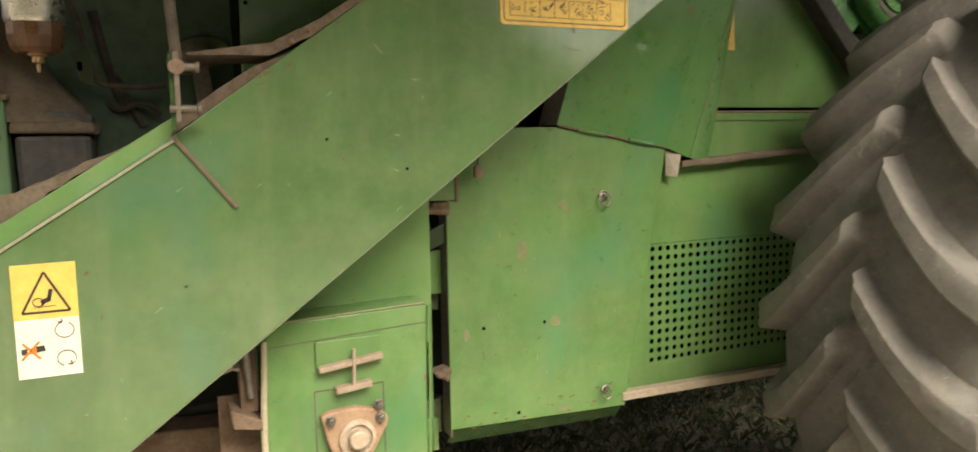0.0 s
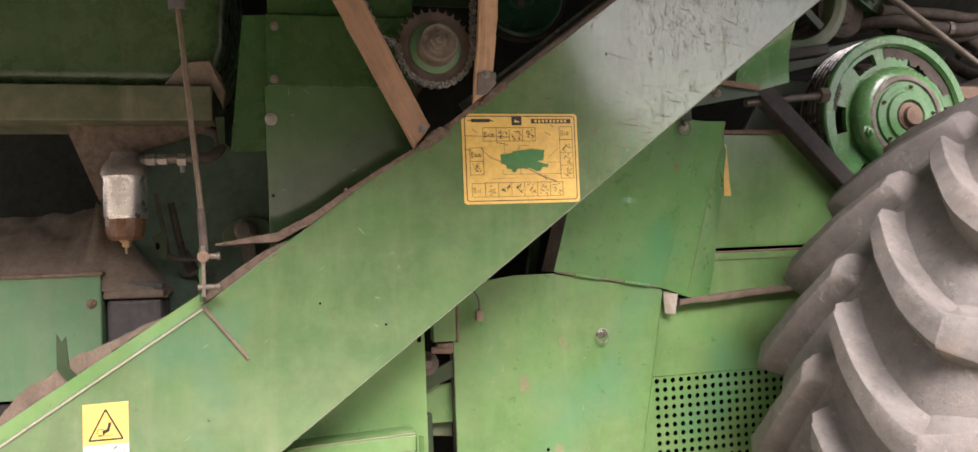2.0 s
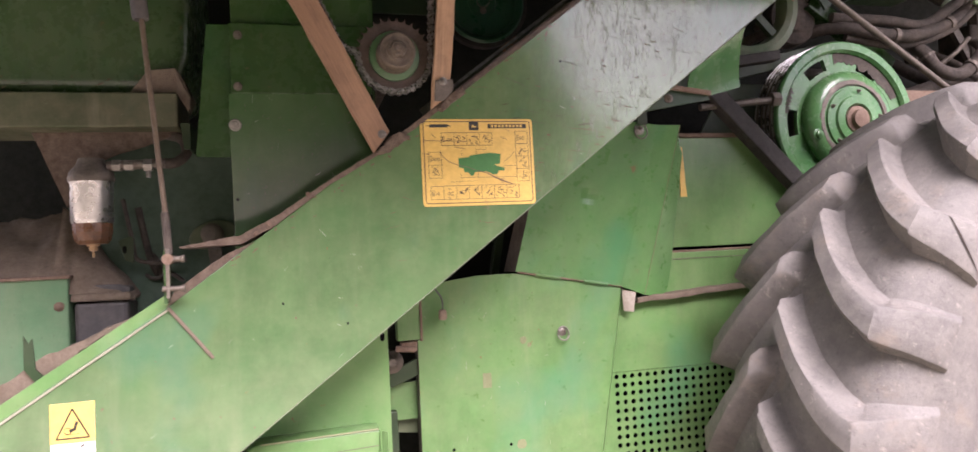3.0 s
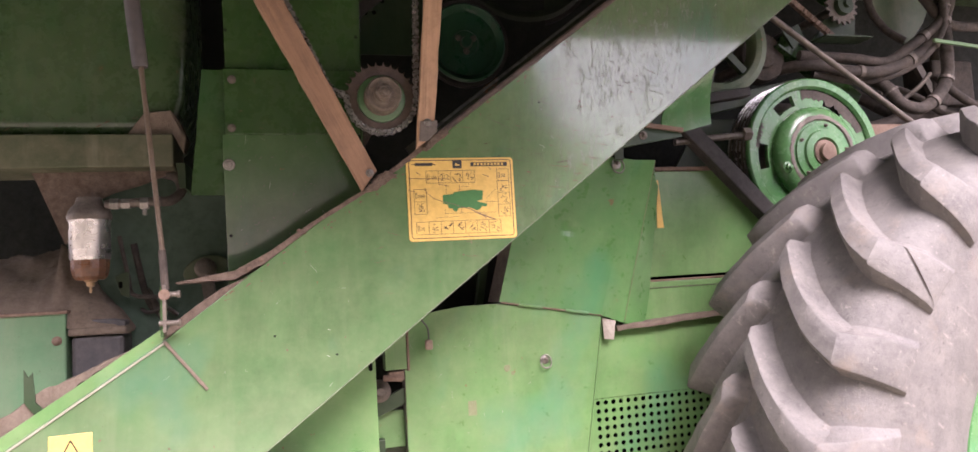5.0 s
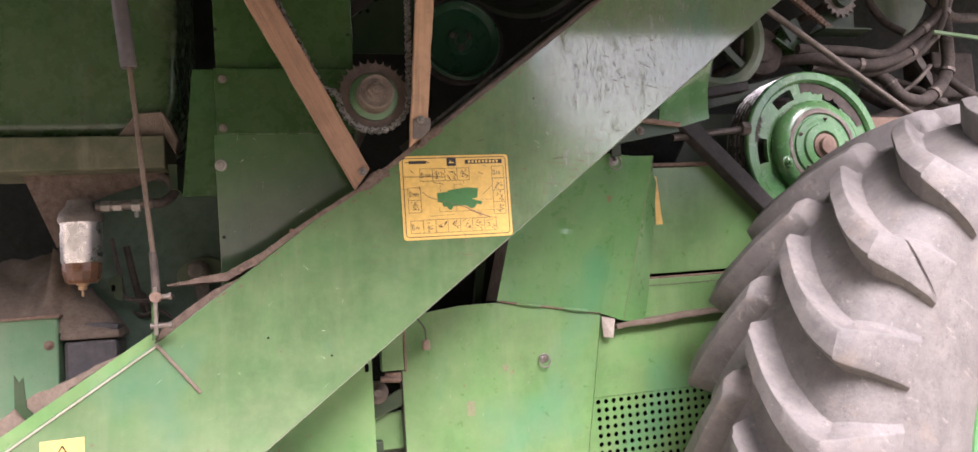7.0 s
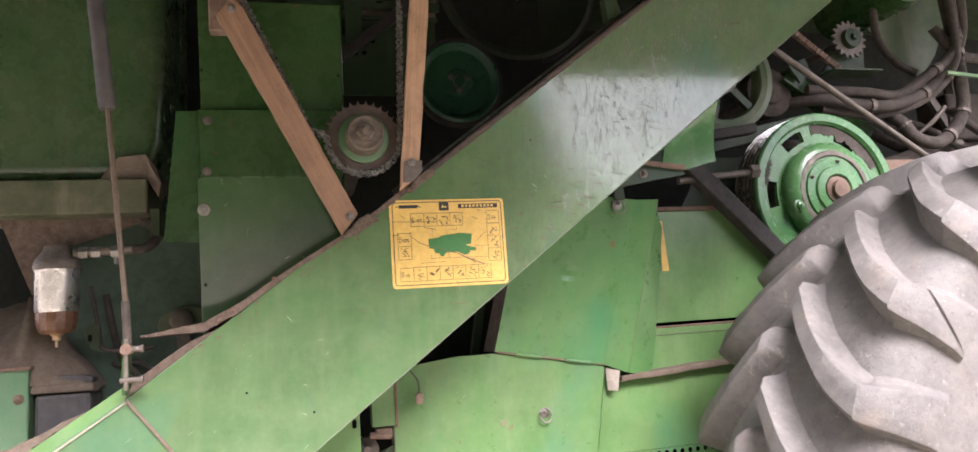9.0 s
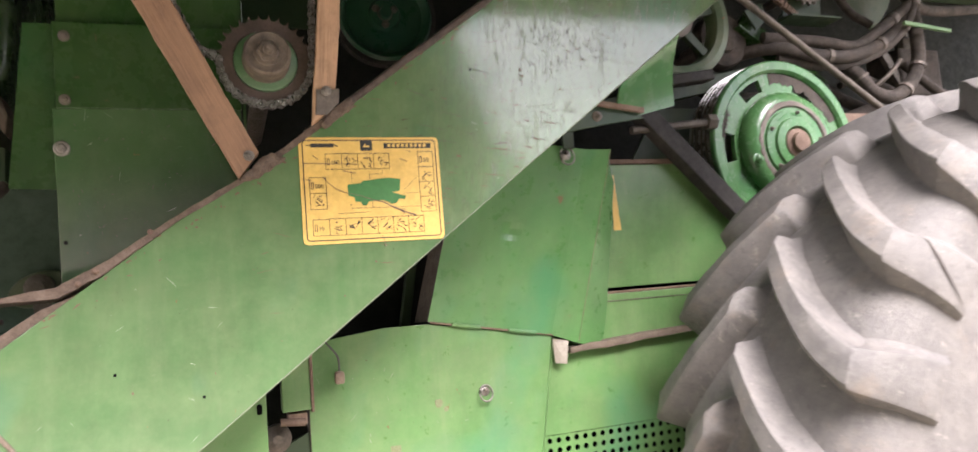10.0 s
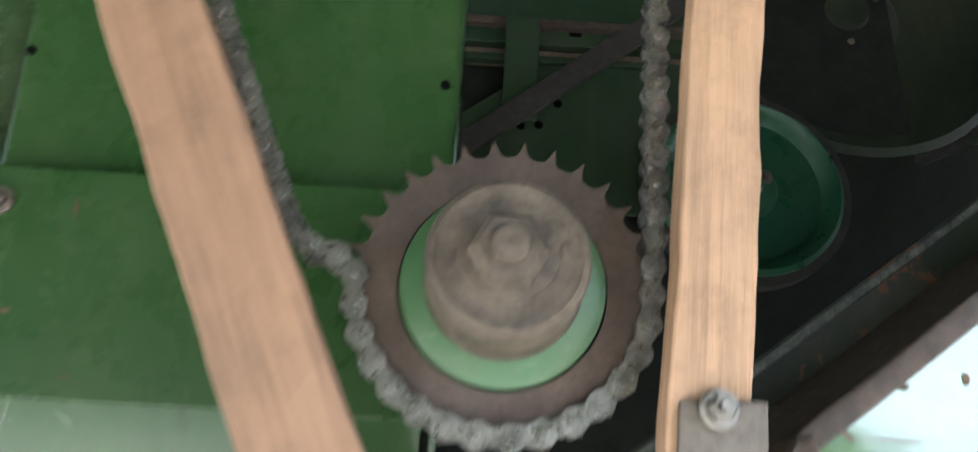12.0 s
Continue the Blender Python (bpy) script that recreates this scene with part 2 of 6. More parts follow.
def part(name, bm, material, parent, label="", smooth=False, at=None):
    """One mesh object under a thing or a part; the bmesh is in world metres, its own origin at `at`."""
    me = bpy.data.meshes.new(name)
    base = origin_of(parent)
    at = Vector(at) if at is not None else base
    bmesh.ops.translate(bm, verts=bm.verts, vec=-at)
    bmesh.ops.recalc_face_normals(bm, faces=bm.faces)
    if smooth:
        for f in bm.faces:
            f.smooth = True
        for e in bm.edges:
            if len(e.link_faces) == 2 and e.calc_face_angle(0) > 0.6:
                e.smooth = False
    bm.to_mesh(me)
    bm.free()
    me.materials.append(material)
    ob = new(name, me)
    ob.parent = parent
    ob.location = at - base
    if label:
        ob["label"] = label
    return ob


def bevel(bm, w, seg=2, angle=0.5):
    if w > 0:
        es = [e for e in bm.edges if len(e.link_faces) == 2 and e.calc_face_angle(0) > angle]
        bmesh.ops.bevel(bm, geom=es, offset=w, segments=seg, affect="EDGES", profile=0.5, clamp_overlap=True)
    return bm


def box(x0, x1, y0, y1, z0, z1, w=0.002, bm=None):
    b = bmesh.new()
    bmesh.ops.create_cube(b, size=1.0)
    for v in b.verts:
        v.co = ((x0 + x1) / 2 + v.co.x * (x1 - x0), (y0 + y1) / 2 + v.co.y * (y1 - y0), (z0 + z1) / 2 + v.co.z * (z1 - z0))
    bevel(b, w)
    return join(bm, b)


def join(bm, b):
    if bm is None:
        return b
    me = bpy.data.meshes.new("joined")
    b.to_mesh(me)
    b.free()
    bm.from_mesh(me)
    bpy.data.meshes.remove(me)
    return bm


def prism(pts, y0, y1, w=0.002, bm=None, seg=2):
    """A sheet of outline pts (x, z), from y0 to y1."""
    b = bmesh.new()
    f = b.faces.new([b.verts.new((x, y0, z)) for x, z in pts])
    ext = bmesh.ops.extrude_face_region(b, geom=[f])
    bmesh.ops.translate(b, verts=[v for v in ext["geom"] if isinstance(v, bmesh.types.BMVert)], vec=(0, y1 - y0, 0))
    bmesh.ops.recalc_face_normals(b, faces=b.faces)
    bevel(b, w, seg)
    return join(bm, b)


def prism_z(pts, z0, z1, w=0.003):
    """A flat plate of outline pts (x, y), from z0 to z1."""
    b = prism([(x, y) for x, y in pts], z0, z1, w)
    for v in b.verts:
        v.co = (v.co.x, v.co.z, v.co.y)
    return b


def sheet(quads, thick, bm=None):
    """Bent plate from 3D corner quads that share corners, thickened."""
    b = bmesh.new()
    seen = {}
    for q in quads:
        vs = []
        for p in q:
            key = tuple(round(c, 4) for c in p)
            if key not in seen:
                seen[key] = b.verts.new(p)
            vs.append(seen[key])
        b.faces.new(vs)
    bmesh.ops.recalc_face_normals(b, faces=b.faces)
    bmesh.ops.solidify(b, geom=b.faces[:], thickness=thick)
    return join(bm, b)


def lathe(profile, c, n=64, bm=None, axis="Y", cap=True):
    """Profile of (radius, along) turned round an axis through c."""
    b = bmesh.new()
    rings = []
    for r, a in profile:
        ring = []
        for i in range(n):
            t = 2 * math.pi * i / n
            u, v = r * math.cos(t), r * math.sin(t)
            p = {"Y": (u, a, v), "Z": (u, v, a), "X": (a, u, v)}[axis]
            ring.append(b.verts.new(Vector(c) + Vector(p)))
        rings.append(ring)
    for r0, r1 in zip(rings, rings[1:]):
        for i in range(n):
            b.faces.new((r0[i], r0[(i + 1) % n], r1[(i + 1) % n], r1[i]))
    for ring, (r, a) in ((rings[0], profile[0]), (rings[-1], profile[-1])):
        if cap and r > 1e-4 and profile[0] != profile[-1]:
            b.faces.new(ring)
    bmesh.ops.remove_doubles(b, verts=b.verts, dist=1e-6)
    return join(bm, b)


def smooth_path(pts, n=8):
    """Catmull-Rom through the points."""
    p = [Vector(q) for q in pts]
    p = [2 * p[0] - p[1]] + p + [2 * p[-1] - p[-2]]
    out = []
    for i in range(1, len(p) - 2):
        for k in range(n):
            t = k / n
            a, b, c, d = p[i - 1], p[i], p[i + 1], p[i + 2]
            out.append(0.5 * ((2 * b) + (c - a) * t + (2 * a - 5 * b + 4 * c - d) * t * t + (3 * b - a - 3 * c + d) * t ** 3))
    out.append(p[-2])
    return out


def tube(pts, r, n=10, bm=None, smooth=True, radii=None):
    path = smooth_path(pts) if smooth and len(pts) > 2 else [Vector(p) for p in pts]
    b = bmesh.new()
    rings = []
    up = Vector((0.13, 0.21, 0.97))
    for i, p in enumerate(path):
        d = (path[min(i + 1, len(path) - 1)] - path[max(i - 1, 0)]).normalized()
        s = d.cross(up)
        if s.length < 0.05:
            s = d.cross(Vector((1, 0, 0)))
        s.normalize()
        u = s.cross(d).normalized()
        rr = r if radii is None else radii[0] + (radii[1] - radii[0]) * i / (len(path) - 1)
        rings.append([b.verts.new(p + rr * (math.cos(2 * math.pi * k / n) * s + math.sin(2 * math.pi * k / n) * u)) for k in range(n)])
    for r0, r1 in zip(rings, rings[1:]):
        for k in range(n):
            b.faces.new((r0[k], r0[(k + 1) % n], r1[(k + 1) % n], r1[k]))
    b.faces.new(rings[0])
    b.faces.new(rings[-1])
    return join(bm, b)


def hex_bolt(c, r=0.009, h=0.007, washer=1.7, bm=None):
    """Head towards the camera side (-y), seated at c."""
    b = lathe([(r * washer, 0.001), (r * washer, -0.002), (r * washer * 0.9, -0.003), (0.0, -0.003)], c, 20)
    lathe([(r, -0.003), (r, -h), (r * 0.8, -h - 0.0015), (0.0, -h - 0.0015)], c, 6, b)
    return lathe([(r * 0.45, -h), (r * 0.45, -h - 0.006), (0.0, -h - 0.006)], c, 10, b)


def bar(p, q, w, t, bm=None, bev=0.001):
    """A flat bar from p to q: width w in the x-z plane, thickness t in y."""
    p, q = Vector(p), Vector(q)
    d = (q - p).normalized()
    s = Vector((0, 1, 0)).cross(d).normalized() * w / 2
    u = d.cross(s).normalized() * t / 2
    b = bmesh.new()
    vs = [b.verts.new(a + i * s + j * u) for a in (p, q) for i, j in ((-1, -1), (1, -1), (1, 1), (-1, 1))]
    for f in ((0, 1, 2, 3), (4, 5, 6, 7), (0, 1, 5, 4), (1, 2, 6, 5), (2, 3, 7, 6), (3, 0, 4, 7)):
        b.faces.new([vs[i] for i in f])
    bmesh.ops.recalc_face_normals(b, faces=b.faces)
    bevel(b, bev)
    return join(bm, b)


def rough_up(bm, amount, scale, seed=0.0):
    for v in bm.verts:
        v.co += noise.noise_vector(v.co * scale + Vector((seed, seed, seed))) * amount
    return bm


def rounded(x0, x1, z0, z1, r, n=5):
    pts = []
    for cx, cz, a0 in ((x1 - r, z1 - r, 0), (x0 + r, z1 - r, 90), (x0 + r, z0 + r, 180), (x1 - r, z0 + r, 270)):
        for i in range(n + 1):
            a = radians(a0 + 90 * i / n)
            pts.append((cx + r * math.cos(a), cz + r * math.sin(a)))
    return pts


# ---- structure: the ground ----
def structure(name, bm, material, label, category):
    me = bpy.data.meshes.new(name)
    bmesh.ops.recalc_face_normals(bm, faces=bm.faces)
    bm.to_mesh(me)
    bm.free()
    me.materials.append(material)
    return tagged(new(name, me), label, category, kind="structure")


g = bmesh.new()
bmesh.ops.create_grid(g, x_segments=90, y_segments=90, size=1.0)
for v in g.verts:
    far = max(abs(v.co.x), abs(v.co.y))
    s = 8.0 if far < 0.6 else 8.0 + (far - 0.6) * 400
    v.co = (v.co.x * s, v.co.y * s, 0)
    v.co.z = 0.03 * noise.noise(v.co * 1.7) + 0.012 * noise.noise(v.co * 8)
# unseen dark bank closing the yard, added to cut off the reflected sky
structure("yard_hedge", prism([(-40, -0.2), (60, -0.2), (60, 2.4), (30, 2.7), (10, 2.4), (7, 3.0), (5.2, 4.5), (4.2, 7.5), (-6, 8.2), (-20, 7.0), (-40, 7.8)], -13.0, -12.0, 0.0), grime("dark_bank", (0.025, 0.04, 0.015), (0.06, 0.08, 0.03), 0.95, 2.0, 0.8), "unseen dark bank that bounds the reflected sky", "hedge")
structure("ground", g, GROUND, "bare trodden earth with dry litter", "ground")

# ---- machine body behind the visible assemblies ----
hull = thing("machine_body", "inner hull of a green combine harvester, walls blackened for shade", "harvester", (0.2, 1.2, 0))
# DARKWALL parts below carry the interior's shade in their colour
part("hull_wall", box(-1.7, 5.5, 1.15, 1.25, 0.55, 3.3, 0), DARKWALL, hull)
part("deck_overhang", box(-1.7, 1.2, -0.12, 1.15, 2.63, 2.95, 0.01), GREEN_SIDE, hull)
# unseen slab added overhead to shade the engine bay
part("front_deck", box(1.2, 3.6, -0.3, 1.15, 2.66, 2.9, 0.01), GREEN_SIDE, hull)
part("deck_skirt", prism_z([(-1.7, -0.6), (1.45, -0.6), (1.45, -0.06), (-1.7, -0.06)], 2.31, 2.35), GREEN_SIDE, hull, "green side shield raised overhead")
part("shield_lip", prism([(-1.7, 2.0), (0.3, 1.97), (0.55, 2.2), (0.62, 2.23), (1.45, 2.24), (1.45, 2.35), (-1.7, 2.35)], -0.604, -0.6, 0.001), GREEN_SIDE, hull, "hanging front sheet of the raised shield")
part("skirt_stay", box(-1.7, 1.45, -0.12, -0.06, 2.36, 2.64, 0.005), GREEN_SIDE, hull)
part("frame_rail", prism([(-1.7, 0.79), (-1.7, 0.67), (0.02, 0.62), (0.02, 0.7)], 0.42, 0.5, 0.004), GREEN_PANEL, hull, "green frame rail with rusty top")
part("rail_ledge", prism([(-1.2, 0.85), (-1.2, 0.78), (-0.41, 0.73), (-0.41, 0.79)], 0.34, 0.42, 0.004), RUSTY, hull, "rusty dirt-covered ledge")
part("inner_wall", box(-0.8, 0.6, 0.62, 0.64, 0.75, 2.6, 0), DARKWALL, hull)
# added sheet that keeps light from leaking in beneath the machine
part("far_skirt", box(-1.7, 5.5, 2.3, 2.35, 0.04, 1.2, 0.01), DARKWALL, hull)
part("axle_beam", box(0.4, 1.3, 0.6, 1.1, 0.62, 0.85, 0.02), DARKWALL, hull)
part("axle_housing", lathe([(0.16, 0.3), (0.16, 1.1)], (1.62, 0, 0.92), 24), DARKWALL, hull)
part("upright_strut", bar((0.275, 0.52, 1.3), (0.335, 0.52, 1.62), 0.022, 0.03), GREEN_SIDE, hull)
# same green, darkened for the shade deep inside the body
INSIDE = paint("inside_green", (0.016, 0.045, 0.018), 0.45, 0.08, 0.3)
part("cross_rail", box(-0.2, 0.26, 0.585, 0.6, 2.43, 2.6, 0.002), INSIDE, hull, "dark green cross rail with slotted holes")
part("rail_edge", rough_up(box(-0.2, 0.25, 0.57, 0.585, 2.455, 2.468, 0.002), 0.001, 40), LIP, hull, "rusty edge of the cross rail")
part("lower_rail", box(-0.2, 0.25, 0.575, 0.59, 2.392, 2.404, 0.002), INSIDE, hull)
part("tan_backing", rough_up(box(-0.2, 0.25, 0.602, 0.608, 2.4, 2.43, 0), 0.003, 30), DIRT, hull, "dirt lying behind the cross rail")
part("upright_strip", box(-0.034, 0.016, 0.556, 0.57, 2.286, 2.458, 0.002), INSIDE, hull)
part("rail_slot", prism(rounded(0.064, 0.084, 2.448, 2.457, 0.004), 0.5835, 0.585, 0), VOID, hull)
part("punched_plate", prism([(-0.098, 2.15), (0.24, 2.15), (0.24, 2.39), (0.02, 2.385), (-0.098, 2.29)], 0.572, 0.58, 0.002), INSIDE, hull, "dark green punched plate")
for x, z in ((-0.006, 2.279), (0.02, 2.282), (0.047, 2.319)):
    part("punched_hole", lathe([(0.0065, 0.572), (0.0065, 0.571), (0, 0.571)], (x, 0, z), 14), VOID, hull)
part("diagonal_brace", bar((-0.16, 0.545, 2.166), (0.3, 0.545, 2.547), 0.034, 0.012), BLACK, hull, "dark diagonal belt")

# ---- grain elevator ----
elev = thing("grain_elevator", "long slanting green sheet-steel elevator housing, scratched and dusty", "elevator", (-0.4, 0.1, 0.9))


def low_z(x):
    return 1.3487 + 0.742 * x


def top_z(x):
    return 1.716 + 0.741 * x if x > -0.2 else 1.736 + 0.735 * x


face = [(-1.25, low_z(-1.25)), (1.5, low_z(1.5)), (1.5, top_z(1.5)), (0.0, top_z(0.0)), (-0.2, 1.587), (-0.513, 1.358), (-0.82, 1.158), (-1.25, 0.885)]
part("housing", prism(face, 0.0, 0.17, 0.0015), GREEN_BEAM, elev)
part("worn_edge", bar((-0.513, -0.001, 1.352), (-1.2, -0.001, 0.905), 0.0042, 0.005, None, 0.001), grime("worn_dusty_edge", (0.22, 0.22, 0.15), (0.34, 0.33, 0.25), 0.7, 30.0, 0.3), elev, "pale worn edge of the cover sheet")
part("lower_edge", bar((-1.2, -0.0005, low_z(-1.2) + 0.001), (1.2, -0.0005, low_z(1.2) + 0.001), 0.0018, 0.002, None, 0), grime("bare_edge", (0.1, 0.14, 0.075), (0.17, 0.19, 0.12), 0.6, 30.0, 0.2), elev, "thin bare lower edge")
part("upper_strip", prism([(-0.512, 1.352), (-0.512, 1.385), (-0.86, 1.162), (-1.2, 0.94), (-1.2, 0.905)], 0.005, 0.012, 0.001), GREEN_PANEL, elev)
part("crease_rib", rough_up(bar((-0.515, -0.002, 1.355), (-0.434, -0.002, 1.25), 0.0065, 0.006, None, 0.002), 0.0008, 60), DIRT, elev, "dusty raised seam")
part("end_seam", bar((-0.86, -0.002, 1.02), (-0.7, -0.002, 0.85), 0.005, 0.006), RUSTY, elev)
# dirty flange along the upper edge
fl = prism([(-0.49, 1.4745), (-0.49, 1.4705), (-0.375, 1.474), (-0.31, 1.507), (-0.2, 1.587), (-0.07, 1.663), (0.075, 1.77), (0.07, 1.78), (-0.08, 1.668), (-0.2, 1.597), (-0.3, 1.531), (-0.375, 1.492)], -0.004, 0.12, 0.0)
bmesh.ops.subdivide_edges(fl, edges=[e for e in fl.edges if e.calc_length() > 0.03], cuts=12, use_grid_fill=True)
bmesh.ops.triangulate(fl, faces=fl.faces)
bmesh.ops.subdivide_edges(fl, edges=[e for e in fl.edges if e.calc_length() > 0.02], cuts=2)
bmesh.ops.triangulate(fl, faces=fl.faces)
rough_up(fl, 0.0012, 45)
rough_up(fl, 0.001, 160)
part("dirty_flange", fl, CRUST, elev, "rusty top flange caked with dirt", True)
part("side_ledge", rough_up(prism([(-0.518, 1.356), (-0.375, 1.457), (-0.35, 1.478), (-0.4, 1.458), (-0.45, 1.425), (-0.505, 1.386)], 0.003, 0.1, 0.001), 0.002, 50), CRUST, elev, "ledge covered in dirt")
CHIPPED = paint("chipped_lip", (0.02, 0.035, 0.018), 0.4, 0.2, 1.6)
lip = bar((0.06, 0.004, 1.767), (1.5, 0.004, 2.834), 0.013, 0.02, None, 0.004)
bmesh.ops.subdivide_edges(lip, edges=[e for e in lip.edges if e.calc_length() > 0.2], cuts=60, use_grid_fill=True)
part("top_lip", rough_up(lip, 0.0012, 50), LIP, elev, "rusty front lip of the top edge", True)
part("top_cover", sheet([[(0.04, 0.01, 1.752), (1.5, 0.01, 2.834), (1.5, 0.17, 2.834), (0.04, 0.17, 1.752)]], 0.004), LIP, elev, "rust-brown top sheet of the housing")
back = bar((0.04, 0.172, 1.768), (1.5, 0.172, 2.853), 0.036, 0.004, None, 0.001)
part("back_lip", back, CHIPPED, elev, "dark upstanding rear lip with bare chipped edge")
part("back_lip_edge", rough_up(bar((0.06, 0.1705, 1.799), (0.9, 0.1705, 2.423), 0.006, 0.006, None, 0.001), 0.002, 70), grime("bare_lip", (0.03, 0.03, 0.025), (0.3, 0.31, 0.28), 0.5, 60.0, 0.3), elev, "bare chipped edge of the rear lip")
for x, r in ((-0.345, 0.0035), (-0.32, 0.004), (-0.24, 0.0035)):
    part("flange_bolt", hex_bolt((x, -0.004, 1.736 + 0.735 * x + 0.012), r, 0.004, 1.3), RUSTY, elev)
for x, z in ((-0.298, 1.349), (0.25, 1.705), (0.33, 1.86), (-0.17, 1.3)):
    part("rivet_hole", lathe([(0.0024, 0.0), (0.0024, -0.0012), (0.0, -0.0012)], (x, 0, z), 12), VOID, elev)
dl = prism([(-0.9, 1.135), (-0.74, 1.235), (-0.66, 1.293), (-0.56, 1.352), (-0.62, 1.325), (-0.69, 1.292), (-0.75, 1.268), (-0.84, 1.21)], 0.019, 0.09, 0.0)
bmesh.ops.subdivide_edges(dl, edges=dl.edges[:], cuts=4, use_grid_fill=True)
bmesh.ops.triangulate(dl, faces=dl.faces)
part("caked_dirt", rough_up(rough_up(dl, 0.008, 35, 4.0), 0.003, 150), DIRT, elev, "heap of dirt and chaff on the upper edge", True)

def slivers(name, parent, rng, n, spot, y, lengths, widths, tilt, material, label):
    """Fine scratch marks: thin slivers lying on a sheet; spot(rng) gives x, z or None."""
    verts, faces = [], []
    base = origin_of(parent)
    while len(faces) < n:
        p = spot(rng)
        if p is None:
            continue
        x, z = p
        l, w, a = rng.uniform(*lengths) * rng.random() ** 0.7, rng.uniform(*widths), rng.gauss(*tilt)
        k, m = len(verts), rng.randint(2, 4)
        yy = y(x, z) if callable(y) else y
        pts = []
        for i in range(m + 1):
            t = i / m - 0.5
            pts.append((x + l * t * math.cos(a) + rng.gauss(0, w * 0.5), z + l * t * math.sin(a) + rng.gauss(0, w * 0.5), w * (1 - abs(2 * t)) ** 0.4 * rng.uniform(0.5, 1)))
        for px, pz, ww in pts:
            verts += [(px + math.sin(a) * ww, yy, pz - math.cos(a) * ww), (px - math.sin(a) * ww, yy, pz + math.cos(a) * ww)]
        for i in range(m):
            faces.append((k + 2 * i, k + 2 * i + 2, k + 2 * i + 3, k + 2 * i + 1))
    me = bpy.data.meshes.new(name)
    me.from_pydata([Vector(v) - base for v in verts], [], faces)
    me.materials.append(material)
    ob = new(name, me)
    ob.parent = parent
    return tagged(ob, label, kind="stuff")


def on_beam(x0, x1, pad=0.02):
    def spot(r):
        x = r.uniform(x0, x1)
        return x, r.uniform(low_z(x) + pad, top_z(x) - pad)
    return spot


SCUFF = plain("dark_scuff", (0.085, 0.075, 0.05), 0.7)
BROWN_SCUFF = plain("brown_scuff", (0.13, 0.075, 0.045), 0.8)
PALE_SCUFF = plain("pale_scuff", (0.36, 0.38, 0.32), 0.5)
sr = random.Random(5)


def scuffed(r):
    """The rubbed stretch above the chart's corner: thickest in its middle, towards the lower edge."""
    x = r.gauss(0.43, 0.14)
    lo, hi = low_z(x) + 0.015, top_z(x) - 0.02
    return (x, lo + (hi - lo) * min(1.0, abs(r.gauss(0.0, 0.42)))) if 0.16 < x < 0.85 else None


slivers("scratch", elev, sr, 130, scuffed, -0.0006, (0.02, 0.1), (0.0003, 0.0009), (-0.16, 0.1), SCUFF, "dark scratches")
slivers("scratch", elev, sr, 170, scuffed, -0.0007, (0.008, 0.035), (0.0006, 0.0016), (-0.12, 0.16), BROWN_SCUFF, "brown gouges")
slivers("scratch", elev, sr, 14, scuffed, -0.0008, (0.06, 0.13), (0.0007, 0.0014), (-0.2, 0.12), BROWN_SCUFF, "long brown scratches")
slivers("scratch", elev, sr, 1500, on_beam(0.38, 1.05), -0.0006, (0.005, 0.022), (0.0003, 0.0008), (1.5, 0.18), SCUFF, "dark ticks")
slivers("scratch", elev, sr, 60, on_beam(-0.1, 0.4), -0.0007, (0.01, 0.06), (0.0003, 0.0009), (-0.05, 0.15), BROWN_SCUFF, "brown scratches")
slivers("scratch", elev, sr, 160, on_beam(-0.7, 1.1), -0.0005, (0.006, 0.03), (0.0002, 0.0005), (0.2, 0.9), PALE_SCUFF, "pale scratches")
slivers("scratch", elev, sr, 70, on_beam(0.3, 0.9), -0.0009, (0.003, 0.02), (0.0004, 0.001), (0.0, 0.4), PALE_SCUFF, "bare bright nicks")


def near_edge(r):
    x = r.uniform(-0.4, 0.5)
    return x, top_z(x) - abs(r.gauss(0.004, 0.012))


slivers("rust_chip", elev, sr, 220, near_edge, -0.0008, (0.004, 0.02), (0.0008, 0.003), (0.6, 0.5), BROWN_SCUFF, "rust chips along the upper edge")
slivers("rust_chip", elev, sr, 60, on_beam(-0.7, 0.8), -0.0008, (0.004, 0.012), (0.001, 0.003), (0.6, 0.8), BROWN_SCUFF, "scattered rust chips")

# service chart, a yellow label
DX, DZ, DW, DH = 0.0, 1.537, 0.254, 0.19


def du(px):
    return DX + (px - 80) / 552 * DW


def dv(py):
    return DZ + (1 - (py - 68) / 417) * DH


def line(p, q, w, y, bm=None):
    return bar((p[0], y, p[1]), (q[0], y, q[1]), w, 0.0006, bm, 0)


def frame_lines(x0, x1, z0, z1, w, y, bm=None):
    for p, q in (((x0, z0), (x1, z0)), ((x1, z0), (x1, z1)), ((x1, z1), (x0, z1)), ((x0, z1), (x0, z0))):
        bm = line(p, q, w, y, bm)
    return bm


def outline(pts, w, y, bm=None):
    for p, q in zip(pts, pts[1:] + pts[:1]):
        bm = line(p, q, w, y, bm)
    return bm


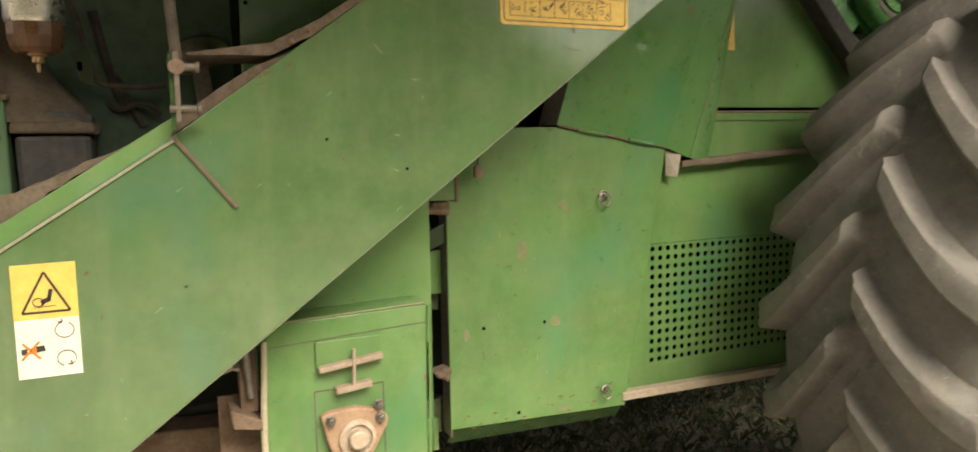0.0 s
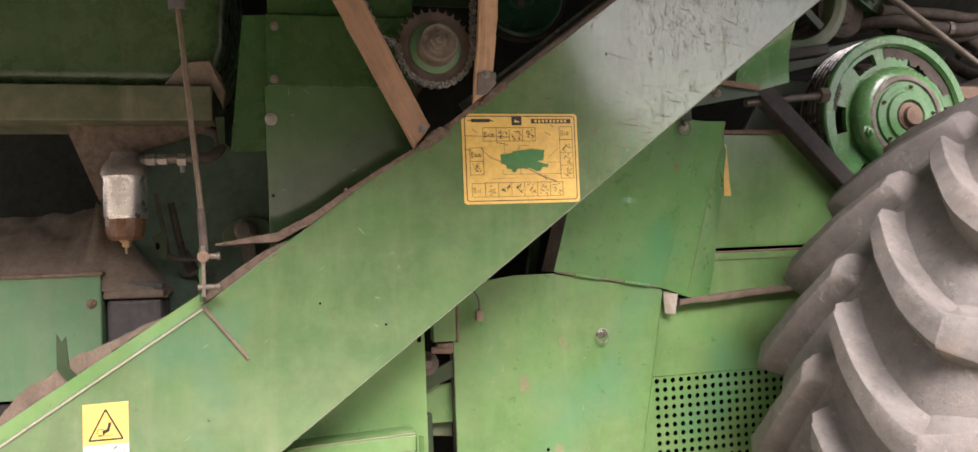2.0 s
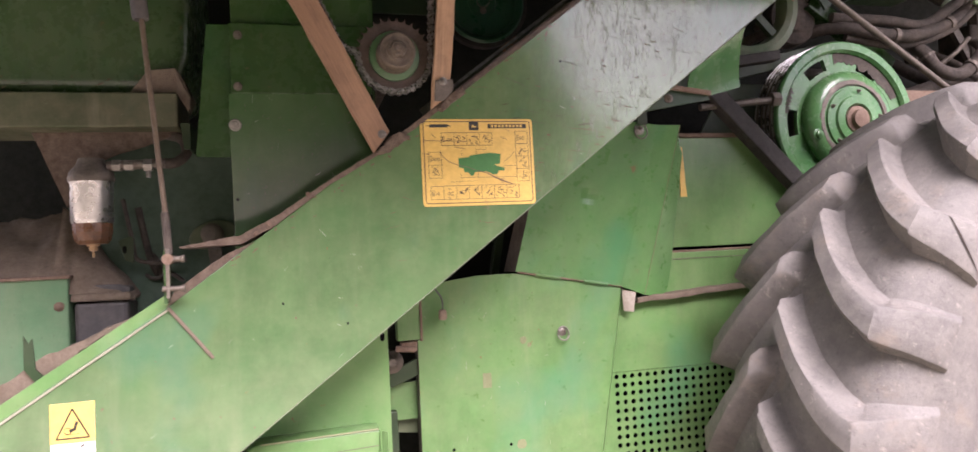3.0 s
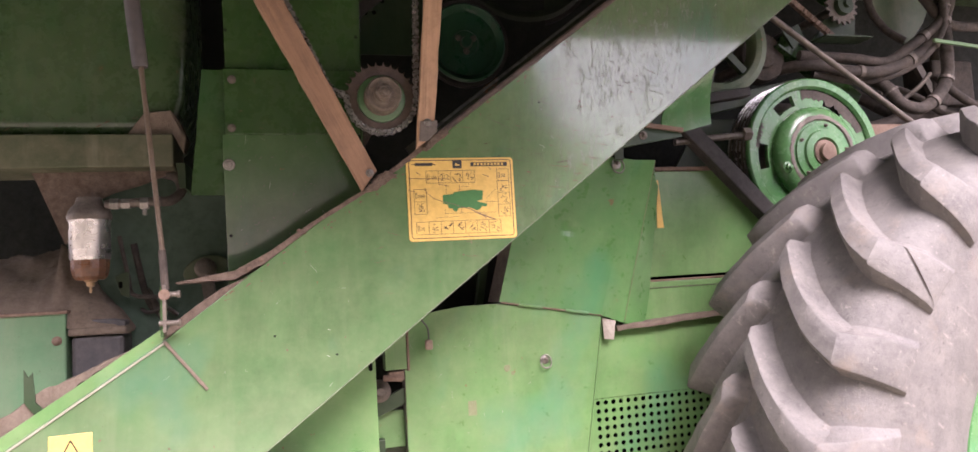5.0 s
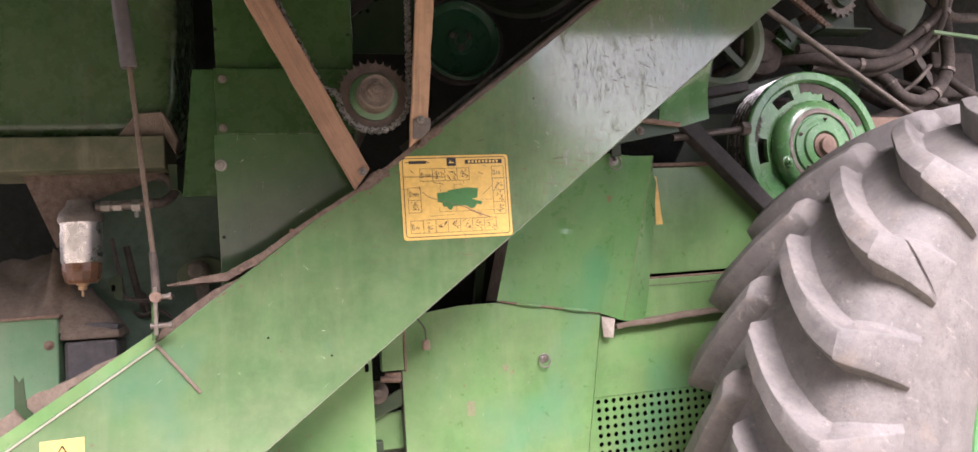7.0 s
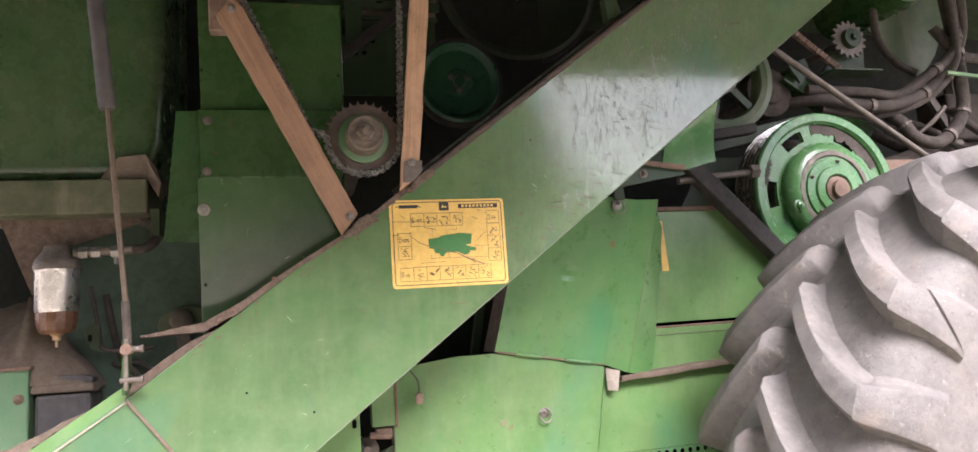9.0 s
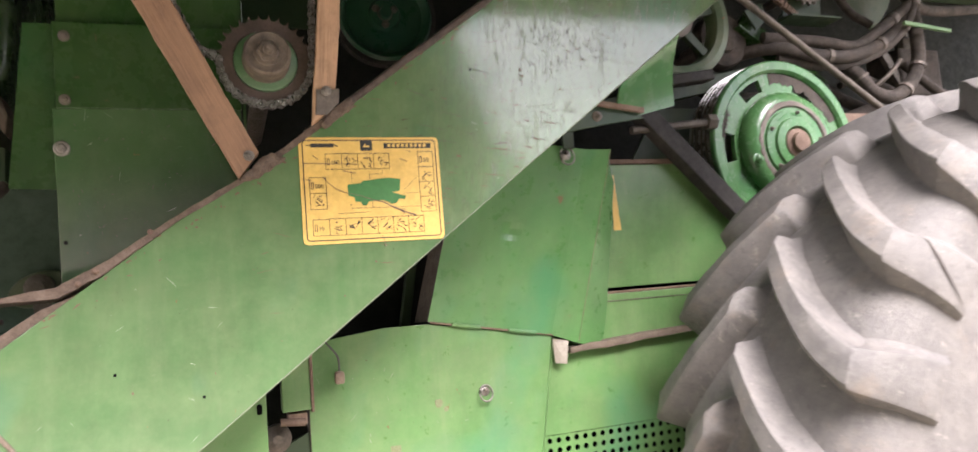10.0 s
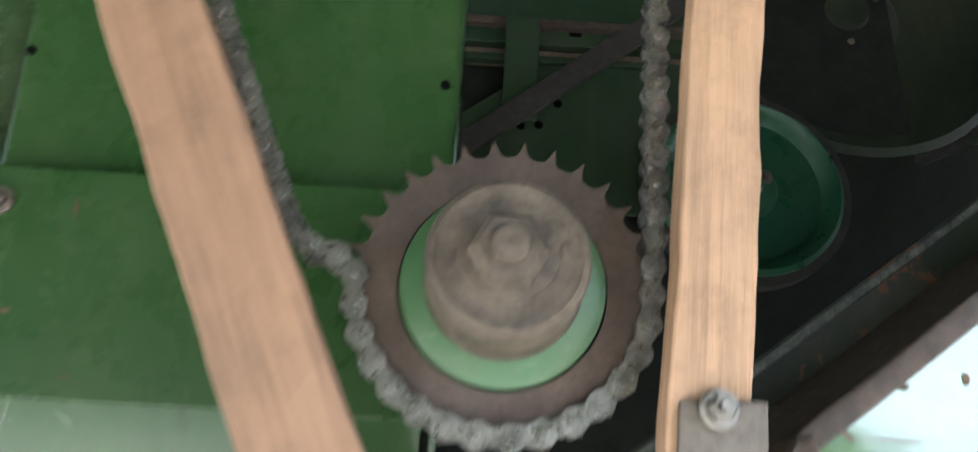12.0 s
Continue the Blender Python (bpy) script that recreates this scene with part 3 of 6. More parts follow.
def lettering(name, text, x, z, size, y, material, parent):
    cu = bpy.data.curves.new("lettering", "FONT")
    cu.body, cu.size, cu.extrude = text, size, 0.0002
    tmp = bpy.data.objects.new("lettering", cu)
    me = bpy.data.meshes.new_from_object(tmp)
    bpy.data.objects.remove(tmp)
    b = bmesh.new()
    b.from_mesh(me)
    bpy.data.meshes.remove(me)
    for v in b.verts:
        v.co = (x + v.co.x, y - v.co.z, z + v.co.y)
    return part(name, b, material, parent)


chart = part("service_label", prism(rounded(DX, DX + DW, DZ, DZ + DH, 0.008), -0.002, 0.001, 0), YELLOW, elev, "yellow service chart label, scratched")
YF = -0.0024
part("border", outline(rounded(du(94), du(618), dv(471), dv(80), 0.006), 0.0017, YF), INK, chart)


def pictogram(x0, y0, x1, y1, seed):
    r = random.Random(seed)
    b = frame_lines(du(x0), du(x1), dv(y1), dv(y0), 0.0008, YF)
    for i in range(9):
        ax, ay = r.uniform(x0 + 10, x1 - 14), r.uniform(y0 + 10, y1 - 10)
        b = line((du(ax), dv(ay)), (du(min(x1 - 5, ax + r.uniform(4, 22))), dv(min(y1 - 5, max(y0 + 5, ay + r.uniform(-16, 16))))), r.uniform(0.0006, 0.0016), YF, b)
    part("pictogram", b, INK, chart)


for i in range(4):
    if i:
        pictogram(178 + i * 62, 133, 240 + i * 62, 195, 20 + i)
        pictogram(543, 128 + i * 61, 605, 189 + i * 61, 40 + i)
for i in range(1, 7):
    pictogram(118 + i * 61.7, 388, 118 + (i + 1) * 61.7, 453, 60 + i)
pictogram(113, 288, 175, 350, 80)
for x0, y0, text, s in ((178, 133, "100", 0.0125), (113, 226, "500", 0.0125), (543, 128, "50", 0.014), (118, 390, "10", 0.0125)):
    part("pictogram", frame_lines(du(x0), du(x0 + 62), dv(y0 + 62), dv(y0), 0.0008, YF), INK, chart)
    b = frame_lines(du(x0 + 7), du(x0 + 15), dv(y0 + 44), dv(y0 + 20), 0.0009, YF)
    part("pictogram", b, INK, chart)
    lettering("number", text, du(x0 + 20), dv(y0 + 42), s * 0.8, YF, INK, chart)
part("grease_gun_symbol", line((du(125), dv(100)), (du(212), dv(100)), 0.007, YF, line((du(210), dv(96)), (du(228), dv(104)), 0.002, YF, line((du(108), dv(100)), (du(126), dv(100)), 0.0016, YF))), INK, chart)
part("emblem", prism(rounded(du(315), du(362), dv(122), dv(82), 0.002), YF - 0.0003, YF + 0.0006, 0), INK, chart)
part("emblem_mark", prism([(du(326), dv(108)), (du(352), dv(108)), (du(350), dv(102)), (du(338), dv(102)), (du(334), dv(92)), (du(330), dv(100))], YF - 0.0006, YF, 0), YELLOW, chart)
part("title_strip", prism([(du(408), dv(113)), (du(600), dv(113)), (du(600), dv(92)), (du(408), dv(92))], YF - 0.0003, YF + 0.0006, 0), INK, chart)
for i in range(9):
    part("title_bar", line((du(424 + i * 18), dv(102)), (du(435 + i * 18), dv(102)), 0.0055, YF - 0.0005), YELLOW, chart)
sil = [(256, 262), (258, 256), (308, 252), (316, 243), (412, 232), (466, 238), (460, 286), (430, 290), (452, 298), (484, 306), (480, 320), (455, 318), (445, 334), (425, 338), (408, 328), (392, 322), (335, 325), (325, 342), (312, 340), (304, 326), (284, 324), (280, 306), (258, 300)]
part("machine_silhouette", prism([(du(x), dv(y)) for x, y in sil], YF - 0.0003, YF + 0.0006, 0), INK_GREEN, chart)
b = None
for p, q in (((265, 350), (545, 350)), ((265, 330), (265, 350)), ((350, 310), (350, 350)), ((478, 296), (545, 296)), ((345, 205), (345, 245)), ((275, 205), (275, 250)), ((480, 280), (540, 225)), ((170, 220), (172, 235)), ((215, 370), (340, 366)), ((395, 200), (395, 215)), ((350, 216), (396, 216))):
    b = line((du(p[0]), dv(p[1])), (du(q[0]), dv(q[1])), 0.0005, YF, b)
tagged(part("leader_lines", b, INK, chart), kind="stuff")
b = None
sc = [(165, 225), (185, 250), (215, 275), (255, 290), (300, 300), (350, 318), (395, 330), (430, 350), (470, 368), (520, 386)]
for (p, q), w in zip(zip(sc, sc[1:]), (0.0008, 0.001, 0.0012, 0.001, 0.001, 0.0014, 0.002, 0.0028, 0.002)):
    b = line((du(p[0]), dv(p[1])), (du(q[0]), dv(q[1])), w, YF - 0.0004, b)
for p, q in (((130, 140), (150, 155)), ((240, 202), (292, 212)), ((470, 155), (500, 168)), ((500, 120), (515, 130)), ((85, 232), (120, 236)), ((90, 170), (300, 176)), ((380, 460), (392, 505)), ((456, 360), (476, 380)), ((462, 358), (480, 362))):
    b = line((du(p[0]), dv(p[1])), (du(q[0]), dv(q[1])), 0.0011, YF - 0.0004, b)
tagged(part("label_scratch", b, RUSTY, chart, "scratches through the label"), kind="stuff")

# warning label
warn = part("warning_label", prism([(-0.7275, 1.03), (-0.651, 1.03), (-0.65, 1.188), (-0.727, 1.187)], -0.0015, 0.001, 0), WHITE, elev, "yellow and white warning label")
part("upper_field", prism([(-0.7275, 1.112), (-0.6505, 1.112), (-0.65, 1.188), (-0.727, 1.187)], -0.002, -0.0012, 0), YELLOW, warn)
tri = [(-0.717, 1.121), (-0.66, 1.121), (-0.6885, 1.176)]
part("triangle", outline(tri, 0.003, -0.0024), INK, warn)
b = line((-0.685, 1.138), (-0.681, 1.152), 0.005, -0.0024)
b = line((-0.694, 1.134), (-0.683, 1.139), 0.006, -0.0024, b)
b = outline([(-0.697 + 0.007 * math.cos(a), 1.135 + 0.006 * math.sin(a)) for a in np.linspace(0, 5.6, 8)], 0.0012, -0.0024, b)
b = line((-0.703, 1.128), (-0.676, 1.129), 0.0008, -0.0024, b)
part("symbol", b, INK, warn)
for cz, a0, a1 in ((1.094, 100, 420), (1.054, -60, 250)):
    b = None
    pts = [(-0.669 + 0.0115 * math.cos(radians(a)), cz + 0.011 * math.sin(radians(a))) for a in np.linspace(a0, a1, 14)]
    for p, q in zip(pts, pts[1:]):
        b = line(p, q, 0.001, -0.002, b)
    e = pts[0]
    b = line((e[0] - 0.005, e[1] + 0.001), e, 0.0015, -0.002, b)
    b = line((e[0] - 0.001, e[1] + 0.005), e, 0.0015, -0.002, b)
    part("turning_arrow", b, INK, warn)
b = line((-0.722, 1.068), (-0.715, 1.068), 0.008, -0.002)
part("symbol", line((-0.705, 1.07), (-0.694, 1.071), 0.008, -0.002, b), INK, warn)
b = line((-0.72, 1.08), (-0.7, 1.057), 0.0025, -0.0024)
b = line((-0.7, 1.081), (-0.722, 1.057), 0.0025, -0.0024, b)
part("cross", line((-0.713, 1.069), (-0.704, 1.069), 0.007, -0.0022, b), ORANGE, warn)


def lump(pts, y0, y1):
    """A welded bracket caked with rust and dirt."""
    b = prism(pts, y0, y1, 0.002)
    bmesh.ops.triangulate(b, faces=b.faces)
    for i in range(3):
        bmesh.ops.subdivide_edges(b, edges=[e for e in b.edges if e.calc_length() > 0.006], cuts=1)
        bmesh.ops.triangulate(b, faces=b.faces)
    rough_up(b, 0.004, 70)
    return rough_up(b, 0.002, 200)


# ---- wooden boards on the elevator ----
def wood_board(label, mat, quad, y0, y1, seed):
    """A sawn board given by its outline in the x-z plane."""
    ob = thing("wooden_board", label, "board", (quad[0][0], y0, quad[0][1]), "boards on the elevator")
    b = prism(quad, y0, y1, 0.0015)
    bmesh.ops.subdivide_edges(b, edges=[e for e in b.edges if e.calc_length() > 0.1], cuts=40, use_grid_fill=True)
    rough_up(b, 0.0008, 90, seed)
    rough_up(b, 0.0018, 17, seed)
    part("plank", b, mat, ob)
    return ob


b1 = wood_board("rough-sawn brown wooden board bolted to the elevator", WOOD_A,
                [(-0.1, 1.655), (-0.067, 1.7), (-0.288, 2.15), (-0.312, 2.168), (-0.34, 2.128)], -0.008, 0.016, 1.0)
b2 = wood_board("light planed wooden board standing upright on the elevator", WOOD_B,
                [(0.024, 1.747), (0.061, 1.772), (0.069, 1.809), (0.145, 2.5), (0.1, 2.5)], -0.02, 0.0, 5.0)
for ob, (x, z) in ((b1, (-0.083, 1.694)), (b2, (0.051, 1.805)), (b1, (-0.31, 2.143))):
    part("bolt", hex_bolt((x, -0.009 if ob is b1 else -0.024, z), 0.0062, 0.007, 1.45), STEEL, ob, "bright steel bolt and washer", True)
part("bracket", lump([(-0.098, 1.652), (-0.07, 1.655), (-0.025, 1.688), (-0.045, 1.698), (-0.062, 1.692)], -0.016, 0.004), CRUST, b1, "rusty welded bracket")
part("bracket", prism([(0.03, 1.762), (0.05, 1.762), (0.072, 1.785), (0.074, 1.81), (0.034, 1.808)], -0.0235, -0.0205, 0.001), OILY, b2, "dull steel bracket plate")
part("bracket", lump([(0.038, 1.748), (0.05, 1.744), (0.098, 1.782), (0.096, 1.797), (0.078, 1.787)], -0.024, 0.004), CRUST, b2, "rusty welded bracket")

# ---- sprocket and chain ----
SC = Vector((-0.045, 0.025, 1.87))
spk = thing("chain_sprocket", "toothed brown steel chain sprocket on a green hub", "sprocket", SC)
TEETH, PR, PITCH = 30, 0.0785, 0.0164
gear = []
for i in range(TEETH):
    for da, r in ((-0.5, 0.0764), (-0.32, 0.0768), (-0.2, 0.0782), (-0.1, 0.0815), (-0.03, 0.086), (0.0, 0.0868), (0.03, 0.0855), (0.1, 0.081), (0.2, 0.078), (0.32, 0.0768)):
        a = 2 * math.pi * (i + da) / TEETH
        gear.append((r * math.cos(a), r * math.sin(a)))
b = bmesh.new()
outer = [[b.verts.new(SC + Vector((x, y, z))) for x, z in gear] for y in (-0.003, 0.003)]
inner = [[b.verts.new(SC + Vector((0.056 * math.cos(math.atan2(z, x)), y, 0.056 * math.sin(math.atan2(z, x))))) for x, z in gear] for y in (-0.003, 0.003)]
n = len(gear)
for i in range(n):
    j = (i + 1) % n
    b.faces.new((outer[0][i], outer[0][j], inner[0][j], inner[0][i]))
    b.faces.new((outer[1][i], outer[1][j], inner[1][j], inner[1][i]))
    b.faces.new((outer[0][i], outer[0][j], outer[1][j], outer[1][i]))
    b.faces.new((inner[0][i], inner[0][j], inner[1][j], inner[1][i]))
part("toothed_ring", b, grime("brown_ring", (0.06, 0.042, 0.033), (0.12, 0.088, 0.068), 0.5, 30.0, 0.4, 0.3), spk, "worn brown toothed ring")
part("hub_disc", lathe([(0.054, 0.02), (0.055, 0.0), (0.0545, -0.006), (0.05, -0.009), (0.0, -0.009)], SC, 56), paint("hub_green", (0.036, 0.12, 0.042), 0.35, 0.2, 0.4), spk, "green painted hub disc", True)
CAPMAT = grime("worn_cap", (0.03, 0.022, 0.016), (0.2, 0.158, 0.112), 0.5, 42.0, 0.7)
part("clutch_cap", lathe([(0.041, -0.005), (0.0415, -0.014), (0.0392, -0.018), (0.0398, -0.02), (0.0398, -0.049), (0.0385, -0.0525), (0.0355, -0.0545), (0.034, -0.0535), (0.024, -0.0535), (0.0, -0.0535)], SC, 56), CAPMAT, spk, "rusty worn cap with bare metal edge", True)
part("washer", rough_up(lathe([(0.024, -0.0535), (0.0238, -0.0565), (0.0, -0.0565)], SC, 32), 0.0006, 80), CAPMAT, spk)
part("nut", rough_up(lathe([(0.0195, -0.056), (0.019, -0.063), (0.015, -0.0665), (0.0, -0.0665)], SC, 6), 0.0008, 60), CAPMAT, spk)
part("stud", lathe([(0.0085, -0.066), (0.0085, -0.071), (0.007, -0.073), (0.003, -0.0735), (0.0, -0.0715)], SC, 20), CAPMAT, spk, "", True)
part("shaft", lathe([(0.02, 0.0), (0.02, 0.6)], SC, 20), OILY, spk)

chain = thing("roller_chain", "greasy grey steel roller chain round the sprocket", "chain", (SC.x, SC.y, SC.z - 0.08))


def link_mesh(outer_link):
    yy = 0.0085 if outer_link else 0.006
    b = bmesh.new()
    for y in (-yy, yy):
        pts = []
        for i in range(8):
            a = math.pi / 2 + math.pi * i / 7
            pts.append((-PITCH / 2 + 0.0071 * math.cos(a), 0.0071 * math.sin(a)))
        pts.append((0, -0.0044))
        for i in range(8):
            a = -math.pi / 2 + math.pi * i / 7
            pts.append((PITCH / 2 + 0.0071 * math.cos(a), 0.0071 * math.sin(a)))
        pts.append((0, 0.0044))
        prism(pts, y - 0.001, y + 0.001, 0, b)
    for x in (-PITCH / 2, PITCH / 2):
        lathe([(0.0045, -yy - 0.0018 if outer_link else -yy), (0.0045, yy)], (x, 0, 0), 10, b) if not outer_link else lathe([(0.003, -yy - 0.0026), (0.003, yy + 0.002)], (x, 0, 0), 8, b)
    me = bpy.data.meshes.new("link")
    bmesh.ops.recalc_face_normals(b, faces=b.faces)
    b.to_mesh(me)
    b.free()
    me.materials.append(CHAIN)
    return me


CHAIN = grime("chain_steel", (0.12, 0.112, 0.1), (0.5, 0.48, 0.45), 0.32, 60.0, 0.1, 0.75)
LINKS = (link_mesh(True), link_mesh(False))
path = [Vector((-0.33, 0, 2.27)), Vector((-0.163, 0, 1.9)), Vector((-0.146, 0, 1.882)), Vector((-0.127, 0, 1.88))]
for a in np.linspace(180, 356, 40):
    path.append(Vector((SC.x + PR * math.cos(radians(a)), 0, SC.z + PR * math.sin(radians(a)))))
path += [Vector((0.038, 0, 1.92)), Vector((0.062, 0, 2.5))]
left, k, pos = 0.0, 0, []
for p, q in zip(path, path[1:]):
    seg = (q - p).length
    while left <= seg:
        pos.append(p + (q - p) * left / seg)
        left += PITCH
    left -= seg
for i, (p, q) in enumerate(zip(pos, pos[1:])):
    ob = new("link", LINKS[i % 2])
    ob.parent = chain
    m = (p + q) / 2
    ob.location = Vector((m.x, SC.y, m.z)) - chain.location
    ob.rotation_euler = (0, -math.atan2(q.z - p.z, q.x - p.x), 0)

# ---- rear side panels ----
side = thing("rear_side_panel", "green bolted sheet-metal side panel, darkened for the overhang's shade", "panel", (-0.25, 0.15, 1.4))
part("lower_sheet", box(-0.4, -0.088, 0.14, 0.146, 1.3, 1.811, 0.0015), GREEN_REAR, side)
# upper sheets take the darker copy, shade painted in
part("middle_sheet", box(-0.392, -0.086, 0.132, 0.138, 1.809, 1.957, 0.0015), GREEN_SHADE, side)
part("upper_sheet", box(-0.388, -0.078, 0.146, 0.152, 1.93, 2.2, 0.0015), GREEN_SHADE, side)
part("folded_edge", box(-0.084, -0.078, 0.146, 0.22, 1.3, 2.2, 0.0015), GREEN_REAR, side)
part("folded_flank", prism([(-0.389, 1.958), (-0.396, 1.672), (-0.474, 1.675), (-0.439, 1.958)], 0.148, 0.152, 0.001), GREEN_SHADE, side)
part("top_bracket", prism([(-0.36, 2.11), (-0.29, 2.11), (-0.27, 2.4), (-0.36, 2.4)], 0.09, 0.12, 0.003), RUSTY, side)
for x, z, y, r in ((-0.388, 1.741, 0.14, 0.0085), (-0.374, 1.932, 0.132, 0.006), (-0.378, 1.823, 0.132, 0.006)):
    part("bolt", hex_bolt((x, y, z), r, 0.006, 1.55), STEEL if r > 0.007 else OILY, side, "", True)
for x, z in ((-0.39, 1.578), (-0.384, 2.046), (-0.089, 2.04), (-0.09, 1.87)):
    part("hole_plug", lathe([(0.0036, 0.0), (0.0036, -0.001), (0, -0.001)], (x, 0.146 if z > 1.95 else 0.14, z), 14), VOID, side)

def rear(z):
    return lambda r: (r.uniform(-0.38, -0.1), r.uniform(*z))


slivers("scratch", side, sr, 36, rear((1.5, 1.8)), 0.1394, (0.006, 0.03), (0.0003, 0.0006), (0.9, 0.7), PALE_SCUFF, "pale scratches")
slivers("scratch", side, sr, 260, rear((1.5, 1.8)), 0.1392, (0.004, 0.014), (0.0006, 0.0014), (1.3, 0.6), SCUFF, "dark marks")
slivers("scratch", side, sr, 40, rear((1.82, 1.95)), 0.1314, (0.004, 0.02), (0.0006, 0.0016), (0.5, 0.8), BROWN_SCUFF, "brown marks")
# the whole panel leans a little outwards at its top
for o in side.children:
    for v in o.data.vertices:
        v.co.y -= 0.155 * (v.co.z + side.location.z + o.location.z - 1.741)

# ---- gas strut ----
strut = thing("gas_strut", "dusty grey gas strut on a rusty clevis", "gas strut", (-0.5, -0.03, 1.37))
part("rod", tube([(-0.508, -0.035, 1.53), (-0.541, -0.035, 1.93)], 0.005, 14), grime("bronze_rod", (0.09, 0.065, 0.042), (0.17, 0.125, 0.085), 0.5, 30.0, 0.2, 0.3), strut, "brown dusty rod", True)
cyl = part("cylinder", lathe([(0.014, 0.0), (0.0155, 0.006), (0.0155, 0.5), (0.014, 0.504)], (0, 0, 0), 24, None, "Z"), PLASTIC, strut, "grey dusty cylinder", True)
cyl.matrix_basis = Matrix.Translation(Vector((-0.541, -0.035, 1.915)) - strut.location) @ pose(0, 0, 0, 0, -5.5, 0)
for v in cyl.data.vertices:
    v.co += strut.location
part("end_sleeve", tube([(-0.505, -0.035, 1.46), (-0.5095, -0.035, 1.54)], 0.0075, 14), HOSE, strut, "", True)
part("clevis", box(-0.51, -0.503, -0.045, -0.04, 1.375, 1.47, 0.001), OILY, strut)
part("clevis", box(-0.516, -0.51, -0.034, 0.02, 1.365, 1.468, 0.001), GREEN_REAR, strut)
for z in (1.45, 1.393):
    part("clevis_pin", lathe([(0.0055, -0.014), (0.0055, 0.02), (0.0075, 0.021), (0.0075, 0.026), (0, 0.027)], (-0.503, -0.04, z), 12, None, "X"), OILY, strut, "", True)
part("eye", lathe([(0.0105, -0.009), (0.0105, 0.009)], (-0.506, -0.038, 1.45), 20), RUSTY, strut, "", True)

# ---- tank, shelf and fuel filter ----
tank = thing("side_tank", "green rounded tank with streaked dusty paint", "tank", (-0.9, 0.4, 1.83))
b = prism([(-1.7, 1.834), (-0.56, 1.834), (-0.515, 1.86), (-0.495, 1.93), (-0.485, 2.1), (-0.485, 2.5), (-1.7, 2.5)], 0.25, 0.7, 0.0)
bevel(b, 0.035, 5, 0.6)
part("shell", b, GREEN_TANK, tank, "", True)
part("shelf_beam", box(-1.7, -0.517, 0.215, 0.4, 1.752, 1.83, 0.004), DUSTY_GREEN, tank, "dust-covered green shelf beam")
slivers("scratch", tank, sr, 60, lambda r: (r.uniform(-1.2, -0.58), r.uniform(1.87, 2.3)), 0.2494, (0.006, 0.04), (0.0005, 0.0016), (1.5, 0.15), SCUFF, "dark chips in the paint")
slivers("scratch", tank, sr, 50, lambda r: (r.uniform(-1.2, -0.55), r.uniform(1.845, 1.88)), 0.2494, (0.004, 0.02), (0.001, 0.003), (0.2, 0.5), BROWN_SCUFF, "rust along the lower edge")
part("corner_dirt", rough_up(prism([(-0.62, 1.832), (-0.52, 1.832), (-0.497, 1.79), (-0.488, 1.82), (-0.5, 1.86), (-0.525, 1.89), (-0.58, 1.885)], 0.23, 0.3, 0.003), 0.006, 30), DIRT, tank, "clump of dirt")
part("hook", sheet([[(-0.512, 0.22, 1.76), (-0.495, 0.22, 1.76), (-0.495, 0.22, 1.7), (-0.505, 0.22, 1.7)], [(-0.495, 0.22, 1.76), (-0.485, 0.26, 1.75), (-0.485, 0.26, 1.69), (-0.495, 0.22, 1.7)]], 0.004), GREEN_SIDE, tank)

filt = thing("fuel_filter", "silver fuel filter canister with an amber sediment bowl", "filter", (-0.705, 0.24, 1.46))
FC = Vector((-0.705, 0.245, 0))
part("bracket", prism([(-0.838, 1.757), (-0.825, 1.73), (-0.766, 1.58), (-0.748, 1.6), (-0.745, 1.66), (-0.66, 1.7), (-0.6, 1.718), (-0.53, 1.746), (-0.53, 1.757)], 0.285, 0.29, 0.001), CRUST, filt, "dirty steel bracket")
part("head", lathe([(0.046, 1.632), (0.048, 1.64), (0.044, 1.655), (0.03, 1.672), (0.026, 1.685), (0, 1.687)], FC, 32, None, "Z"), OILY, filt, "dirt-covered cast head", True)
part("canister", lathe([(0.041, 1.54), (0.0435, 1.546), (0.0435, 1.628), (0.045, 1.632)], FC, 36, None, "Z"), BRIGHT, filt, "dusty silver metal canister", True)
part("sediment_bowl", lathe([(0.0, 1.494), (0.03, 1.494), (0.037, 1.502), (0.041, 1.52), (0.041, 1.54)], FC, 14, None, "Z"), grime("amber_bowl", (0.07, 0.04, 0.025), (0.24, 0.1, 0.04), 0.35, 25.0, 0.2), filt, "amber brown sediment bowl")
part("drain_cock", lathe([(0.0, 1.464), (0.003, 1.465), (0.003, 1.478), (0.009, 1.48), (0.009, 1.489), (0.014, 1.491), (0.014, 1.496)], FC, 12, None, "Z"), grime("brass", (0.5, 0.33, 0.18), (0.6, 0.42, 0.24), 0.4, 30.0, 0.2, 0.7), filt, "brass drain cock")
part("outlet", tube([(-0.67, 0.235, 1.667), (-0.55, 0.235, 1.672)], 0.011, 14, None, False), OILY, filt, "", True)
for x, r in ((-0.65, 0.014), (-0.625, 0.013), (-0.585, 0.015)):
    part("union_nut", lathe([(r, -0.009), (r, 0.009)], (x, 0.235, 1.668), 6, None, "X"), STEEL, filt)
part("banjo_stem", lathe([(0.005, 1.64), (0.005, 1.66)], (-0.585, 0.235, 0), 10, None, "Z"), STEEL, filt)
